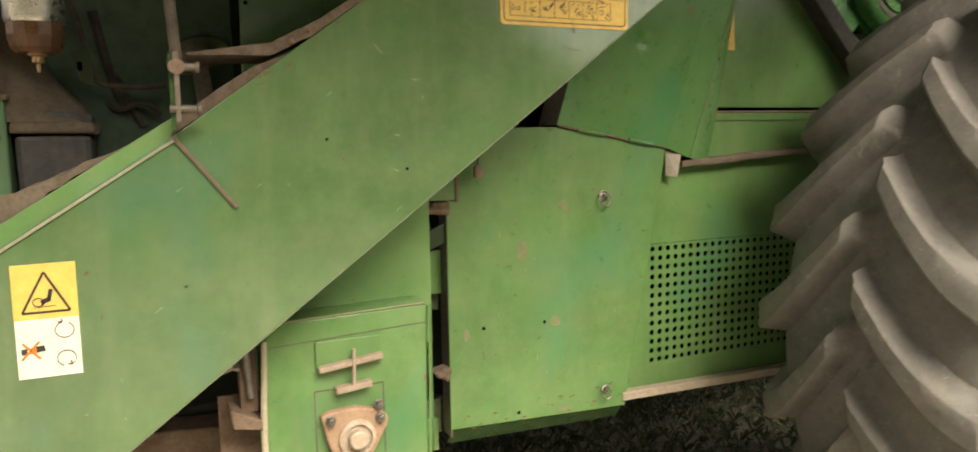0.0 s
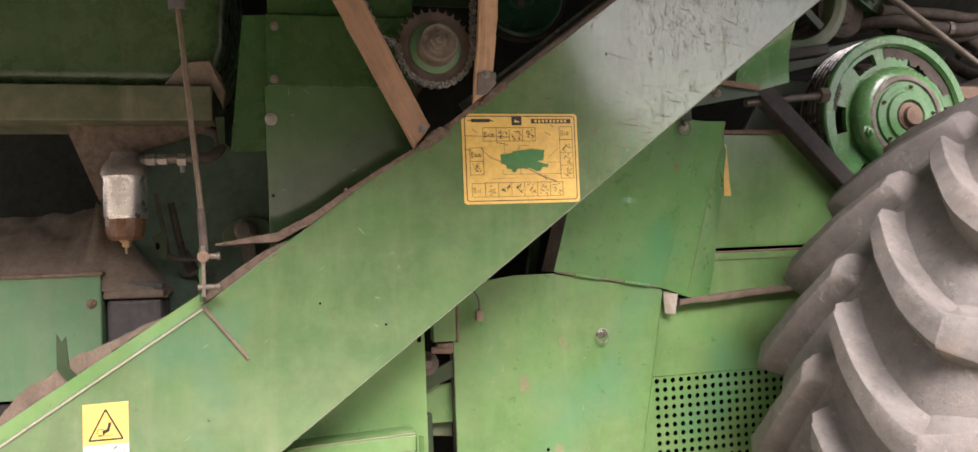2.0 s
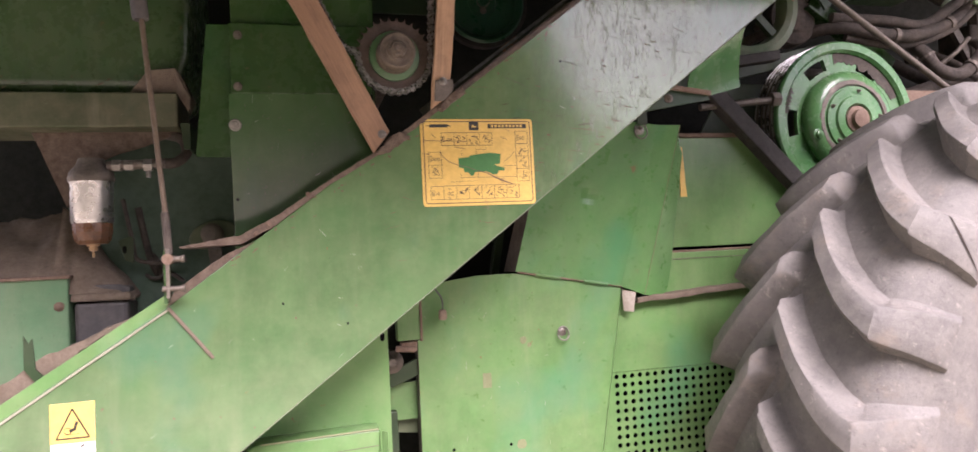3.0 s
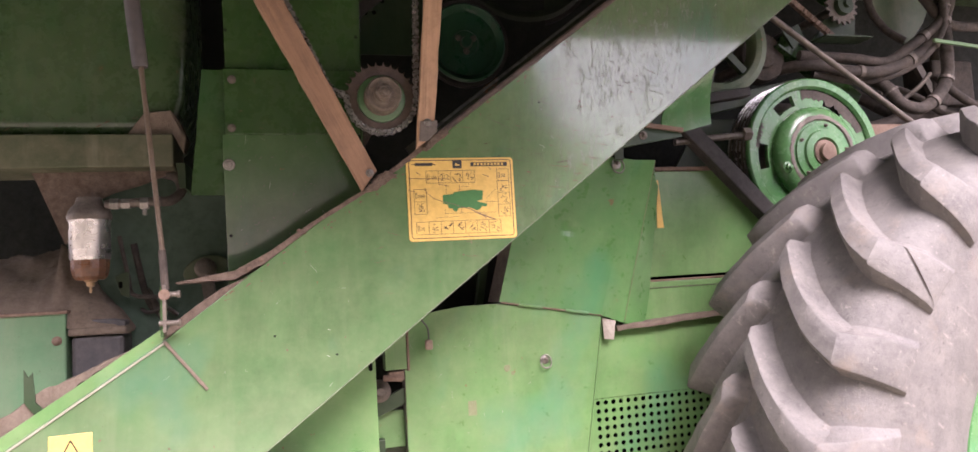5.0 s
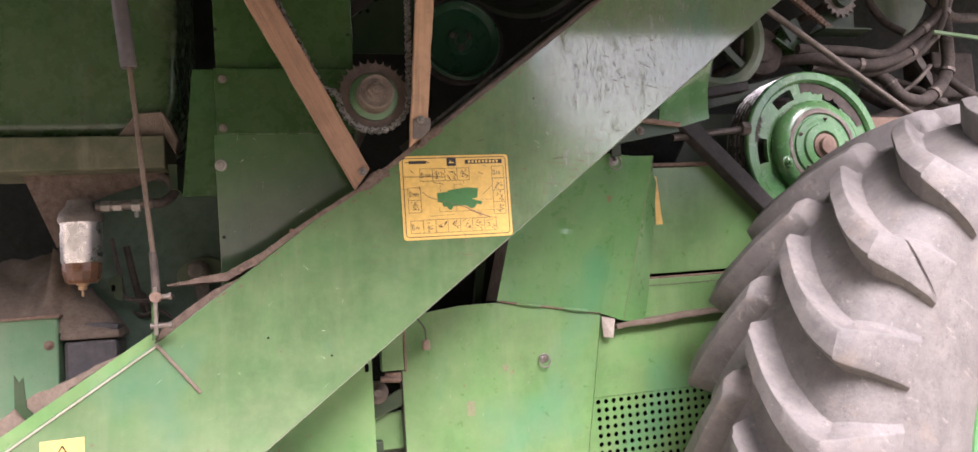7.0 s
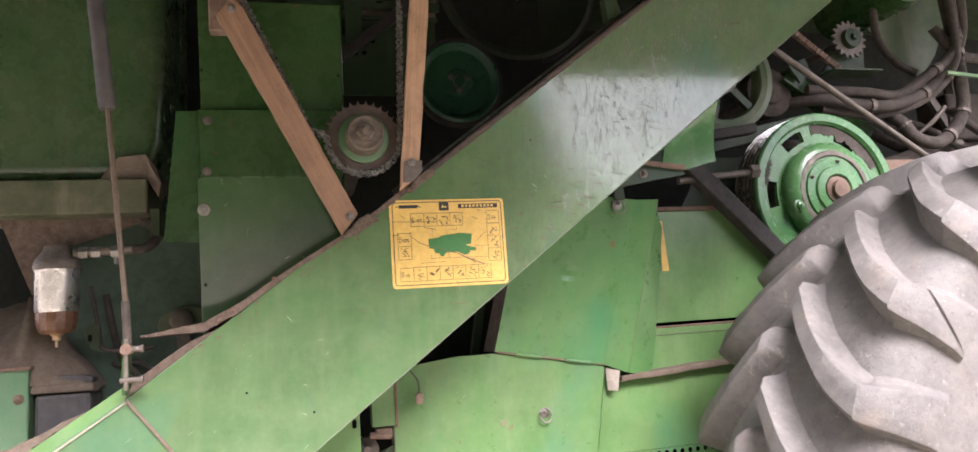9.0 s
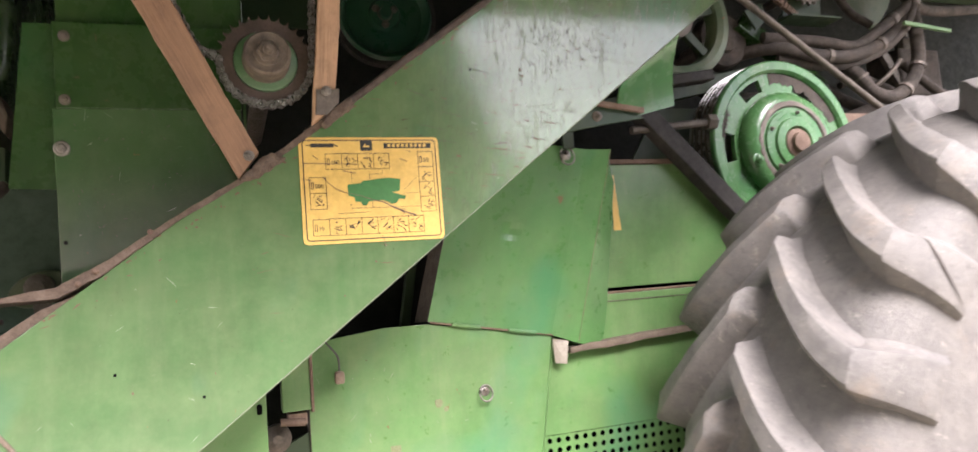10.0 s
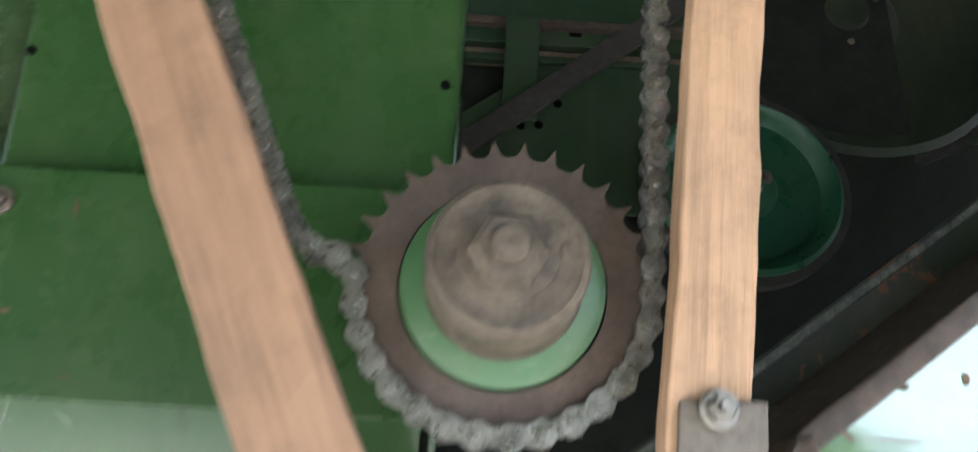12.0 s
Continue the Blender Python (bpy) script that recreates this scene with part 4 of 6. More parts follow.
part("hose", tube([(-0.56, 0.24, 1.672), (-0.53, 0.25, 1.675), (-0.508, 0.27, 1.7), (-0.52, 0.29, 1.735), (-0.56, 0.3, 1.75)], 0.012, 12), HOSE, filt, "", True)

# ---- box, plastic reservoir and dirt below the tank ----
cab = thing("battery_box", "green steel box with dirt on its lid", "box", (-0.9, 0.3, 1.1))
part("body", box(-1.4, -0.756, 0.237, 0.43, 1.165, 1.424, 0.004), GREEN_BOX, cab)
part("lid_edge", box(-1.4, -0.75, 0.23, 0.43, 1.42, 1.428, 0.002), RUSTY, cab)
part("screw", hex_bolt((-0.774, 0.237, 1.36), 0.0075, 0.006, 1.4), RUSTY, cab, "", True)
part("bottom_rail", box(-1.4, -0.76, 0.25, 0.4, 1.1, 1.16, 0.004), BLACK, cab)
part("toe_panel", box(-1.4, -0.7, 0.28, 0.3, 0.8, 1.1, 0.003), GREEN_SIDE, cab)
part("toe_hole", lathe([(0.008, 0.0), (0.008, -0.001), (0, -0.001)], (-0.85, 0.28, 1.08), 14), VOID, cab)
# loose dirt banked up against the wall, running down over the reservoir
b = bmesh.new()
CREST = [(-1.5, 1.55), (-0.95, 1.56), (-0.85, 1.57), (-0.785, 1.58), (-0.735, 1.555), (-0.712, 1.49), (-0.675, 1.438), (-0.652, 1.418), (-0.628, 1.375)]
rows = []
for j in range(25):
    v = j / 24
    row = []
    for i in range(101):
        x = -1.5 + 0.872 * i / 100
        crest = next(z0 + (z1 - z0) * (x - x0) / (x1 - x0) for (x0, z0), (x1, z1) in zip(CREST, CREST[1:]) if x0 <= x <= x1 + 1e-6)
        foot = 1.4285 if x < -0.765 else 1.385 - 0.02 * max(0.0, x + 0.66) / 0.03
        y = 0.243 + v * (0.2 if x < -0.79 else 0.092)
        lump_ = 0.012 * noise.noise(Vector((x, y, 0)) * 22) + 0.005 * noise.noise(Vector((x, y, 4)) * 70)
        row.append(b.verts.new((x, y, foot + (crest - foot) * min(1.0, v * 1.15) ** 0.8 + lump_ * min(1.0, v * 5))))
    rows.append(row)
for r0, r1 in zip(rows, rows[1:]):
    for i in range(100):
        b.faces.new((r0[i], r0[i + 1], r1[i + 1], r1[i]))
for f in b.faces:
    f.smooth = True
tagged(structure("dirt_heap", b, DIRT, "bank of dry dirt and chaff on the box and reservoir", "dirt"), kind="stuff")
res = thing("plastic_reservoir", "dusty black plastic reservoir with a ribbed body", "reservoir", (-0.69, 0.3, 1.2))
part("body", box(-0.75, -0.638, 0.25, 0.4, 1.16, 1.366, 0.01), PLASTIC, res)
part("rib", rough_up(box(-0.754, -0.63, 0.238, 0.41, 1.366, 1.384, 0.006), 0.003, 30), DIRT, res, "ledge of dirt on the rib")
part("upper_body", prism([(-0.745, 1.382), (-0.636, 1.382), (-0.634, 1.395), (-0.66, 1.402), (-0.74, 1.404)], 0.252, 0.3, 0.004), PLASTIC, res)
part("pipe", tube([(-0.748, 0.235, 1.26), (-0.735, 0.235, 1.24), (-0.728, 0.235, 1.215)], 0.005, 8), RUSTY, res, "", True)
jag = thing("torn_bracket", "torn rusty bracket end standing on the elevator edge", "bracket", (-0.75, 0.04, 1.2))
part("blade", sheet([[(-0.772, 0.0135, 1.318), (-0.764, 0.0135, 1.303), (-0.753, 0.0135, 1.255), (-0.772, 0.0135, 1.255)], [(-0.764, 0.0135, 1.303), (-0.7565, 0.0135, 1.312), (-0.752, 0.0135, 1.258), (-0.753, 0.0135, 1.255)],
                     [(-0.772, 0.0135, 1.255), (-0.753, 0.0135, 1.255), (-0.715, 0.0135, 1.215), (-0.732, 0.0135, 1.2)]], 0.003), GREEN_SIDE, jag, "", False)
hang = thing("hanging_plate", "small green bracket plate with a slotted hole", "bracket", (-0.65, 0.27, 1.43))
part("plate", prism([(-0.664, 1.5), (-0.645, 1.51), (-0.632, 1.51), (-0.632, 1.448), (-0.65, 1.455)], 0.29, 0.294, 0.001), GREEN_SIDE, hang)
part("slot", prism(rounded(-0.655, -0.647, 1.472, 1.488, 0.0035), 0.2885, 0.29, 0), VOID, hang)
for i, pts in enumerate(([(-0.66, 0.33, 1.6), (-0.64, 0.32, 1.5), (-0.625, 0.3, 1.455), (-0.57, 0.3, 1.447), (-0.52, 0.3, 1.45)],
                         [(-0.63, 0.34, 1.58), (-0.615, 0.34, 1.5), (-0.6, 0.34, 1.44), (-0.58, 0.35, 1.4)],
                         [(-0.61, 0.36, 1.56), (-0.6, 0.35, 1.48), (-0.585, 0.34, 1.43), (-0.56, 0.34, 1.38)],
                         [(-0.64, 0.37, 1.44), (-0.6, 0.33, 1.41), (-0.56, 0.32, 1.42), (-0.53, 0.32, 1.4)])):
    hz = thing("cable", "dusty black cable behind the fuel filter", "cable", pts[-1], "cables behind the filter")
    part("sheath", tube(pts, 0.0085 if 0 < i < 3 else 0.005, 8), HOSE, hz, "", True)
INNER = grime("inner_green", (0.045, 0.085, 0.055), (0.07, 0.11, 0.075), 0.7, 9.0, 0.3)
knob = thing("bearing_plate", "oval dark plate with a bolted boss on the inner wall", "plate", (-0.46, 0.3, 1.47))
part("inner_sheet", box(-0.78, -0.4, 0.34, 0.35, 1.2, 1.76, 0.002), INNER, knob)
part("plate", prism([(-0.465 + 0.052 * math.cos(a) * (1.1 if math.cos(a) > 0 else 1), 1.508 + 0.034 * math.sin(a) + 0.2 * 0.05 * math.cos(a)) for a in np.linspace(0, 2 * math.pi, 28)[:-1]], 0.325, 0.34, 0.003), GREEN_DIM, knob)
part("boss", lathe([(0.026, 0.33), (0.026, 0.312), (0.02, 0.308), (0.012, 0.308), (0.012, 0.298), (0, 0.298)], (-0.463, 0, 1.51), 24), OILY, knob, "", True)
part("lower_arm", bar((-0.462, 0.32, 1.5), (-0.45, 0.32, 1.4), 0.03, 0.01), OILY, knob)

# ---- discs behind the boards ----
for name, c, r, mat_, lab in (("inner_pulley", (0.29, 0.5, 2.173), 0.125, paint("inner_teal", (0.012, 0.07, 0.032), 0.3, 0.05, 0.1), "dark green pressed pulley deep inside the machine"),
                             ("large_inner_pulley", (0.53, 0.62, 2.56), 0.27, DEEP_SHADE_GREEN, "large dark green pulley under the deck")):
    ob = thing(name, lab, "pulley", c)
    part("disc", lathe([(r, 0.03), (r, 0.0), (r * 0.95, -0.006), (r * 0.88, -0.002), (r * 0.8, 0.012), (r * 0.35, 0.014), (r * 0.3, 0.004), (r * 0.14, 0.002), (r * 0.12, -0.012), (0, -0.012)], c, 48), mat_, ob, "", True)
    part("belt", lathe([(r + 0.012, 0.004), (r + 0.012, 0.03), (r * 0.98, 0.03), (r * 0.98, 0.004), (r + 0.012, 0.004)], c, 48), BLACK, ob, "", True)
    part("shaft", lathe([(0.02, 0.0), (0.02, 0.6)], c, 14), OILY, ob)
    for a in (0.5, 2.6, 4.7):
        part("bolt", hex_bolt((c[0] + r * 0.22 * math.cos(a), c[1] + 0.004, c[2] + r * 0.22 * math.sin(a)), 0.006, 0.005), OILY, ob)
clip = thing("edge_clip", "green bracket clipped on the elevator lip", "bracket", (0.57, 0.02, 2.16))
part("tab", prism([(0.56, 2.165), (0.6, 2.185), (0.585, 2.23), (0.555, 2.225)], 0.02, 0.05, 0.002), GREEN_SIDE, clip)

# ---- service door, flap and front side panel ----
door = thing("service_door", "flat green service door with ring latches and chipped lower edge", "door", (0.3, 0.38, 0.67))
part("leaf", prism([(0.028, 0.69), (0.495, 0.672), (0.614, 1.318), (0.304, 1.372), (0.2, 1.372), (0.03, 1.352)], 0.36, 0.364, 0.0015), GREEN_PANEL, door)
part("side_return", sheet([[(0.495, 0.362, 0.672), (0.614, 0.362, 1.318), (0.645, 0.42, 1.3), (0.53, 0.42, 0.66)]], 0.003), GREEN_PANEL, door)
part("left_return", box(0.028, 0.033, 0.362, 0.41, 0.67, 1.35, 0.001), OILY, door)
part("bottom_return", sheet([[(0.035, 0.405, 0.64), (0.5, 0.405, 0.628), (0.495, 0.362, 0.674), (0.03, 0.362, 0.692)]], 0.003), GREEN_REAR, door, "rust-chipped lower lip")


def ring_latch(parent, c, y, r=0.016):
    b = lathe([(r * 0.7, 0.0), (r * 0.7, -0.003), (r * 0.5, -0.005), (0, -0.006)], (c[0], y, c[1]), 20)
    latch = part("latch", b, STEEL, parent, "dull steel quarter-turn latch with wire ring", True)
    pts = [(c[0] + r * math.cos(a), y - 0.006 - 0.004 * (1 - math.sin(a)), c[1] - 0.004 + r * 1.15 * math.sin(a)) for a in np.linspace(0, 2 * math.pi, 22)]
    part("wire_ring", tube(pts, 0.0022, 8, None, False), STEEL, latch, "", True)
    part("stud", lathe([(0.005, -0.004), (0.005, -0.012), (0, -0.013)], (c[0], y, c[1] + 0.004), 10), OILY, latch)


ring_latch(door, (0.432, 1.204), 0.36)
ring_latch(door, (0.437, 0.722), 0.36, 0.014)
for x, z in ((0.113, 0.917), (0.27, 0.914), (0.2, 0.703)):
    part("hole_plug", lathe([(0.0042, 0.0), (0.0042, -0.001), (0, -0.001)], (x, 0.36, z), 14), VOID, door)
for x, z, w, h in ((0.318, 1.19, 0.009, 0.01), (0.335, 1.175, 0.005, 0.006), (0.07, 0.905, 0.008, 0.014), (0.3, 0.912, 0.013, 0.012), (0.325, 0.693, 0.02, 0.005), (0.212, 1.09, 0.004, 0.02)):
    part("rust_patch", rough_up(prism(rounded(x - w, x + w, z - h, z + h, h * 0.8), 0.3592, 0.361, 0), 0.002, 90), PRIMER, door, "pink primer showing through worn paint")

slivers("scratch", door, sr, 120, lambda r: (r.uniform(0.05, 0.5), r.uniform(0.7, 1.3)), 0.3594, (0.006, 0.03), (0.0003, 0.0007), (1.5, 0.4), PALE_SCUFF, "pale drip marks")
slivers("rust_chip", door, sr, 90, lambda r: (r.uniform(0.05, 0.5), 0.684 + abs(r.gauss(0.0, 0.02))), 0.3592, (0.004, 0.03), (0.0008, 0.003), (0.0, 0.2), BROWN_SCUFF, "rust along the lower edge")
slivers("rust_chip", door, sr, 26, lambda r: (r.uniform(0.05, 0.55), r.uniform(0.75, 1.33)), 0.3592, (0.003, 0.008), (0.0006, 0.0016), (0.8, 0.8), BROWN_SCUFF, "rust chips")

flap = thing("hinged_flap", "dented green sheet-metal flap above the service door", "flap", (0.5, 0.35, 1.3))
b = bmesh.new()
NX, NZ = 30, 30
grid = []
for j in range(NZ + 1):
    v = j / NZ
    cut = max(0.0, v - 0.9) * 10
    row = []
    for i in range(NX + 1):
        u = i / NX
        p = Vector((0.305 + 0.307 * u + (0.105 + 0.012 * u) * v, 0.356 - 0.056 * v, 1.377 - 0.058 * u + (0.43 + 0.018 * u) * v))
        d = (Vector((p.x, 0, p.z)) - Vector((0.52, 0, 1.575))).length
        p.y += 0.009 * math.exp(-(d / 0.02) ** 2) + 0.005 * noise.noise(p * 6)
        row.append(b.verts.new(p))
    # two folds: a proud strip, then a flank that turns back to the machine
    row.append(b.verts.new((0.678 + 0.112 * v, 0.344 - 0.053 * v, 1.292 + 0.473 * v)))
    row.append(b.verts.new((0.722 + 0.09 * v - 0.008 * cut, 0.362 - 0.04 * v, 1.283 + 0.47 * v - 0.006 * cut)))
    row.append(b.verts.new((0.774 + 0.066 * v - 0.018 * cut, 0.389 - 0.03 * v, 1.273 + 0.47 * v - 0.02 * cut)))
    grid.append(row)
for r0, r1 in zip(grid, grid[1:]):
    for i in range(len(r0) - 1):
        b.faces.new((r0[i], r0[i + 1], r1[i + 1], r1[i]))
bmesh.ops.recalc_face_normals(b, faces=b.faces)
bmesh.ops.solidify(b, geom=b.faces[:], thickness=0.003)
for f in b.faces:
    f.smooth = True
for e in b.edges:
    e.smooth = not (len(e.link_faces) == 2 and e.calc_face_angle(0) > 0.1)
part("sheet", b, GREEN_FLAP, flap)
part("worn_fold", rough_up(tube([(0.6785, 0.3415, 1.293), (0.7345, 0.315, 1.53), (0.7905, 0.2885, 1.764)], 0.001, 6), 0.0012, 40), PRIMER, flap, "rusty worn fold", True)
for u in (0.3, 0.76):
    x, z = 0.305 + 0.305 * u, 1.376 - 0.055 * u
    part("hinge", tube([(x - 0.035, 0.353, z + 0.0063), (x + 0.035, 0.353, z - 0.0063)], 0.0045, 10, None, False), GREEN_PANEL, flap, "", True)
part("hinge_pin", tube([(0.31, 0.355, 1.375), (0.62, 0.356, 1.318)], 0.0025, 8, None, False), RUSTY, flap, "rusty hinge line", True)
part("left_return", sheet([[(0.305, 0.357, 1.377), (0.41, 0.301, 1.807), (0.395, 0.36, 1.807), (0.29, 0.42, 1.377)]], 0.003), OILY, flap)
part("strap", box(0.655, 0.685, 0.28, 0.286, 1.765, 1.86, 0.001), GREEN_SIDE, flap)
ring_latch(flap, (0.667, 1.752), 0.296, 0.019)
part("corner_tag", sheet([[(0.622, 0.37, 1.31), (0.657, 0.352, 1.3), (0.647, 0.352, 1.245), (0.625, 0.37, 1.248)]], 0.004), grime("pale_steel", (0.3, 0.27, 0.22), (0.42, 0.38, 0.32), 0.7, 30.0, 0.3), flap, "pale dusty steel tab")

wall2 = thing("front_side_panel", "green side panel with a perforated grille and rusty ledges", "panel", (0.8, 0.4, 0.7))
part("upper_sheet", prism([(0.5, 1.42), (1.3, 1.42), (1.3, 1.5), (1.1, 1.7), (1.1, 1.745), (0.5, 1.745)], 0.392, 0.397, 0.002), GREEN_PANEL, wall2)
part("recessed_sheet", box(1.1, 2.0, 0.56, 0.566, 1.3, 1.75, 0.002), GREEN_PANEL, wall2)
part("upper_lip", box(0.7, 1.1, 0.384, 0.4, 1.746, 1.758, 0.002), RUSTY, wall2)
part("middle_sheet", box(0.5, 1.6, 0.384, 0.389, 1.0735, 1.405, 0.002), GREEN_PANEL, wall2)
# black sheet stands in for the shade behind the open slot
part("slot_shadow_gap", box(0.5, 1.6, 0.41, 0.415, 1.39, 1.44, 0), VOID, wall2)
part("slot_rod", tube([(0.76, 0.388, 1.408), (1.5, 0.388, 1.41)], 0.0035, 8, None, False), RUSTY, wall2)
part("seam", box(0.76, 1.6, 0.3815, 0.384, 1.3855, 1.3875, 0.0005), OILY, wall2)
b = bar((0.66, 0.37, 1.276), (1.5, 0.372, 1.33), 0.017, 0.04, None, 0.003)
bmesh.ops.subdivide_edges(b, edges=[e for e in b.edges if e.calc_length() > 0.2], cuts=30, use_grid_fill=True)
part("dirty_ledge", rough_up(b, 0.005, 22), DIRT, wall2, "ledge caked with brown dirt", True)
part("grille_border", box(0.53, 0.586, 0.384, 0.389, 0.755, 1.0735, 0.001), GREEN_PANEL, wall2)
part("lower_strip", box(0.5, 1.6, 0.384, 0.389, 0.7, 0.757, 0.001), GREEN_PANEL, wall2)
rl = bar((0.49, 0.37, 0.695), (1.55, 0.37, 0.68), 0.022, 0.03, None, 0.003)
part("bottom_rail", rl, grime("pale_rail", (0.3, 0.24, 0.18), (0.42, 0.36, 0.28), 0.8, 20.0, 0.4), wall2, "dusty brown bottom rail")
# added black sheet gives the grille holes their shade
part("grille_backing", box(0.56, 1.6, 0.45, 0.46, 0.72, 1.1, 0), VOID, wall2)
b = bmesh.new()
S, RH = 0.0243, 0.0074
for jz in range(13):
    for ix in range(30):
        cx, cz = 0.598 + ix * S, 0.769 + jz * S
        o, h = [], []
        for k in range(8):
            a = math.pi / 4 * k
            m = max(abs(math.cos(a)), abs(math.sin(a)))
            o.append(b.verts.new((cx + S / 2 * math.cos(a) / m, 0.385, cz + S / 2 * math.sin(a) / m)))
            h.append((b.verts.new((cx + RH * math.cos(a), 0.385, cz + RH * math.sin(a))), b.verts.new((cx + RH * math.cos(a), 0.388, cz + RH * math.sin(a)))))
        for k in range(8):
            j = (k + 1) % 8
            b.faces.new((o[k], o[j], h[j][0], h[k][0]))
            b.faces.new((h[k][0], h[j][0], h[j][1], h[k][1]))
bmesh.ops.remove_doubles(b, verts=b.verts, dist=1e-5)
part("perforated_grille", b, GREEN_PANEL, wall2, "green perforated sheet")
part("small_sign", prism([(0.836, 1.569), (0.858, 1.569), (0.855, 1.61), (0.854, 1.64), (0.85, 1.717), (0.842, 1.717)], 0.3895, 0.3925, 0), YELLOW, wall2, "yellow label edge")

# ---- elevator boot and what shows round it ----
boot = thing("elevator_boot", "green rounded boot plate with a bearing flange and lever", "cover", (-0.25, 0.2, 0.6))
b = prism([(-0.395, 1.01), (-0.397, 0.8)] + [(-0.25 + 0.147 * math.cos(a), 0.775 + 0.13 * math.sin(a)) for a in np.linspace(math.pi, 2 * math.pi, 16)] + [(-0.106, 0.8), (-0.102, 0.985), (-0.099, 1.045), (-0.115, 1.048), (-0.37, 1.04), (-0.388, 1.032)], 0.12, 0.2, 0.006, None, 3)
part("plate", b, GREEN_PANEL, boot, "", True)
part("left_flange", tube([(-0.393, 0.125, 1.01), (-0.4, 0.125, 0.8), (-0.37, 0.125, 0.7)], 0.006, 8), grime("pale_edge", (0.35, 0.32, 0.23), (0.45, 0.4, 0.3), 0.8, 30.0, 0.3), boot, "worn pale edge", True)
part("right_flange", sheet([[(-0.102, 0.115, 1.045), (-0.085, 0.16, 1.03), (-0.085, 0.16, 0.75), (-0.106, 0.115, 0.76)]], 0.004), GREEN_PANEL, boot)
part("top_edge", rough_up(bar((-0.36, 0.12, 1.0405), (-0.105, 0.119, 1.0485), 0.0035, 0.004), 0.0006, 60), PRIMER, boot)
part("fold_line", line((-0.39, 0.998), (-0.104, 1.012), 0.0014, 0.1195), OILY, boot)
part("backing_panel", prism([(-0.4, 0.9), (-0.066, 0.95), (-0.066, 1.28), (-0.4, 1.28)], 0.2, 0.206, 0.001), GREEN_PANEL, boot)
part("slide_plate", box(-0.31, -0.193, 0.114, 0.121, 0.948, 1.0, 0.001), GREEN_PANEL, boot)
part("slide_lip", bar((-0.308, 0.108, 0.952), (-0.194, 0.108, 0.965), 0.01, 0.02, None, 0.002), PALE_RUST, boot)
part("lever", bar((-0.246, 0.1, 0.985), (-0.248, 0.1, 0.915), 0.006, 0.008, None, 0.002), PALE_RUST, boot, "rusty lever")
part("lever_foot", bar((-0.28, 0.105, 0.912), (-0.216, 0.105, 0.918), 0.011, 0.02, None, 0.002), PALE_RUST, boot)
part("door_seam", frame_lines(-0.314, -0.19, 0.72, 0.91, 0.002, 0.1195), OILY, boot)
FB = (-0.25, 0.112, 0.825)
b = prism([(-0.308, 0.868), (-0.295, 0.874), (-0.245, 0.877), (-0.2, 0.866), (-0.187, 0.85), (-0.19, 0.835), (-0.215, 0.79), (-0.24, 0.77), (-0.262, 0.77), (-0.285, 0.785), (-0.298, 0.82)], 0.1, 0.12, 0.004)
part("bearing_flange", b, grime("tan_casting", (0.29, 0.18, 0.12), (0.4, 0.27, 0.18), 0.8, 30.0, 0.4), boot, "tan three-bolt bearing flange")
part("bearing", lathe([(0.034, 0.1), (0.033, 0.094), (0.026, 0.092), (0.026, 0.098), (0.017, 0.098), (0.017, 0.084), (0.014, 0.081), (0, 0.081)], (-0.246, 0, 0.822), 28), grime("pale_casting", (0.34, 0.25, 0.18), (0.5, 0.42, 0.34), 0.6, 40.0, 0.3), boot, "pale worn shaft end", True)
for x, z in ((-0.292, 0.86), (-0.203, 0.852), (-0.25, 0.782), (-0.205, 0.877), (-0.21, 0.775), (-0.285, 0.775)):
    part("bolt", hex_bolt((x, 0.1, z), 0.0075, 0.01, 1.3), STEEL, boot, "", True)
cl = thing("chain_tensioner", "dirty steel tensioner parts beside the boot", "tensioner", (-0.43, 0.16, 0.86))
part("bracket", box(-0.435, -0.405, 0.15, 0.19, 0.88, 1.02, 0.002), RUSTY, cl)
part("foot", prism([(-0.455, 0.9), (-0.398, 0.87), (-0.398, 0.855), (-0.45, 0.865)], 0.12, 0.18, 0.002), RUSTY, cl)
part("threaded_rod", tube([(-0.424, 0.14, 1.0), (-0.418, 0.14, 0.91)], 0.006, 10, None, False), STEEL, cl)
part("wing_nut", lathe([(0.012, -0.02), (0.006, 0.0), (0.01, 0.01)], (-0.445, 0.15, 0.965), 8, None, "X"), STEEL, cl)
part("lower_sheet", box(-0.47, -0.4, 0.2, 0.206, 0.6, 0.9, 0.001), RUSTY, cl)
hz = thing("cable", "black hose hanging under the elevator", "cable", (-0.6, 0.3, 0.85))
part("sheath", tube([(-0.42, 0.3, 1.05), (-0.45, 0.3, 0.96), (-0.52, 0.3, 0.89), (-0.64, 0.3, 0.85), (-0.9, 0.3, 0.8)], 0.009, 10), PLASTIC, hz, "", True)
post = thing("gap_brackets", "green brackets and rusty links between the panels", "bracket", (-0.02, 0.35, 0.75))
part("upper_case", box(-0.03, 0.028, 0.3, 0.345, 1.22, 1.36, 0.002), GREEN_PANEL, post)
part("case_edge", box(0.028, 0.034, 0.296, 0.345, 1.215, 1.36, 0.001), RUSTY, post)
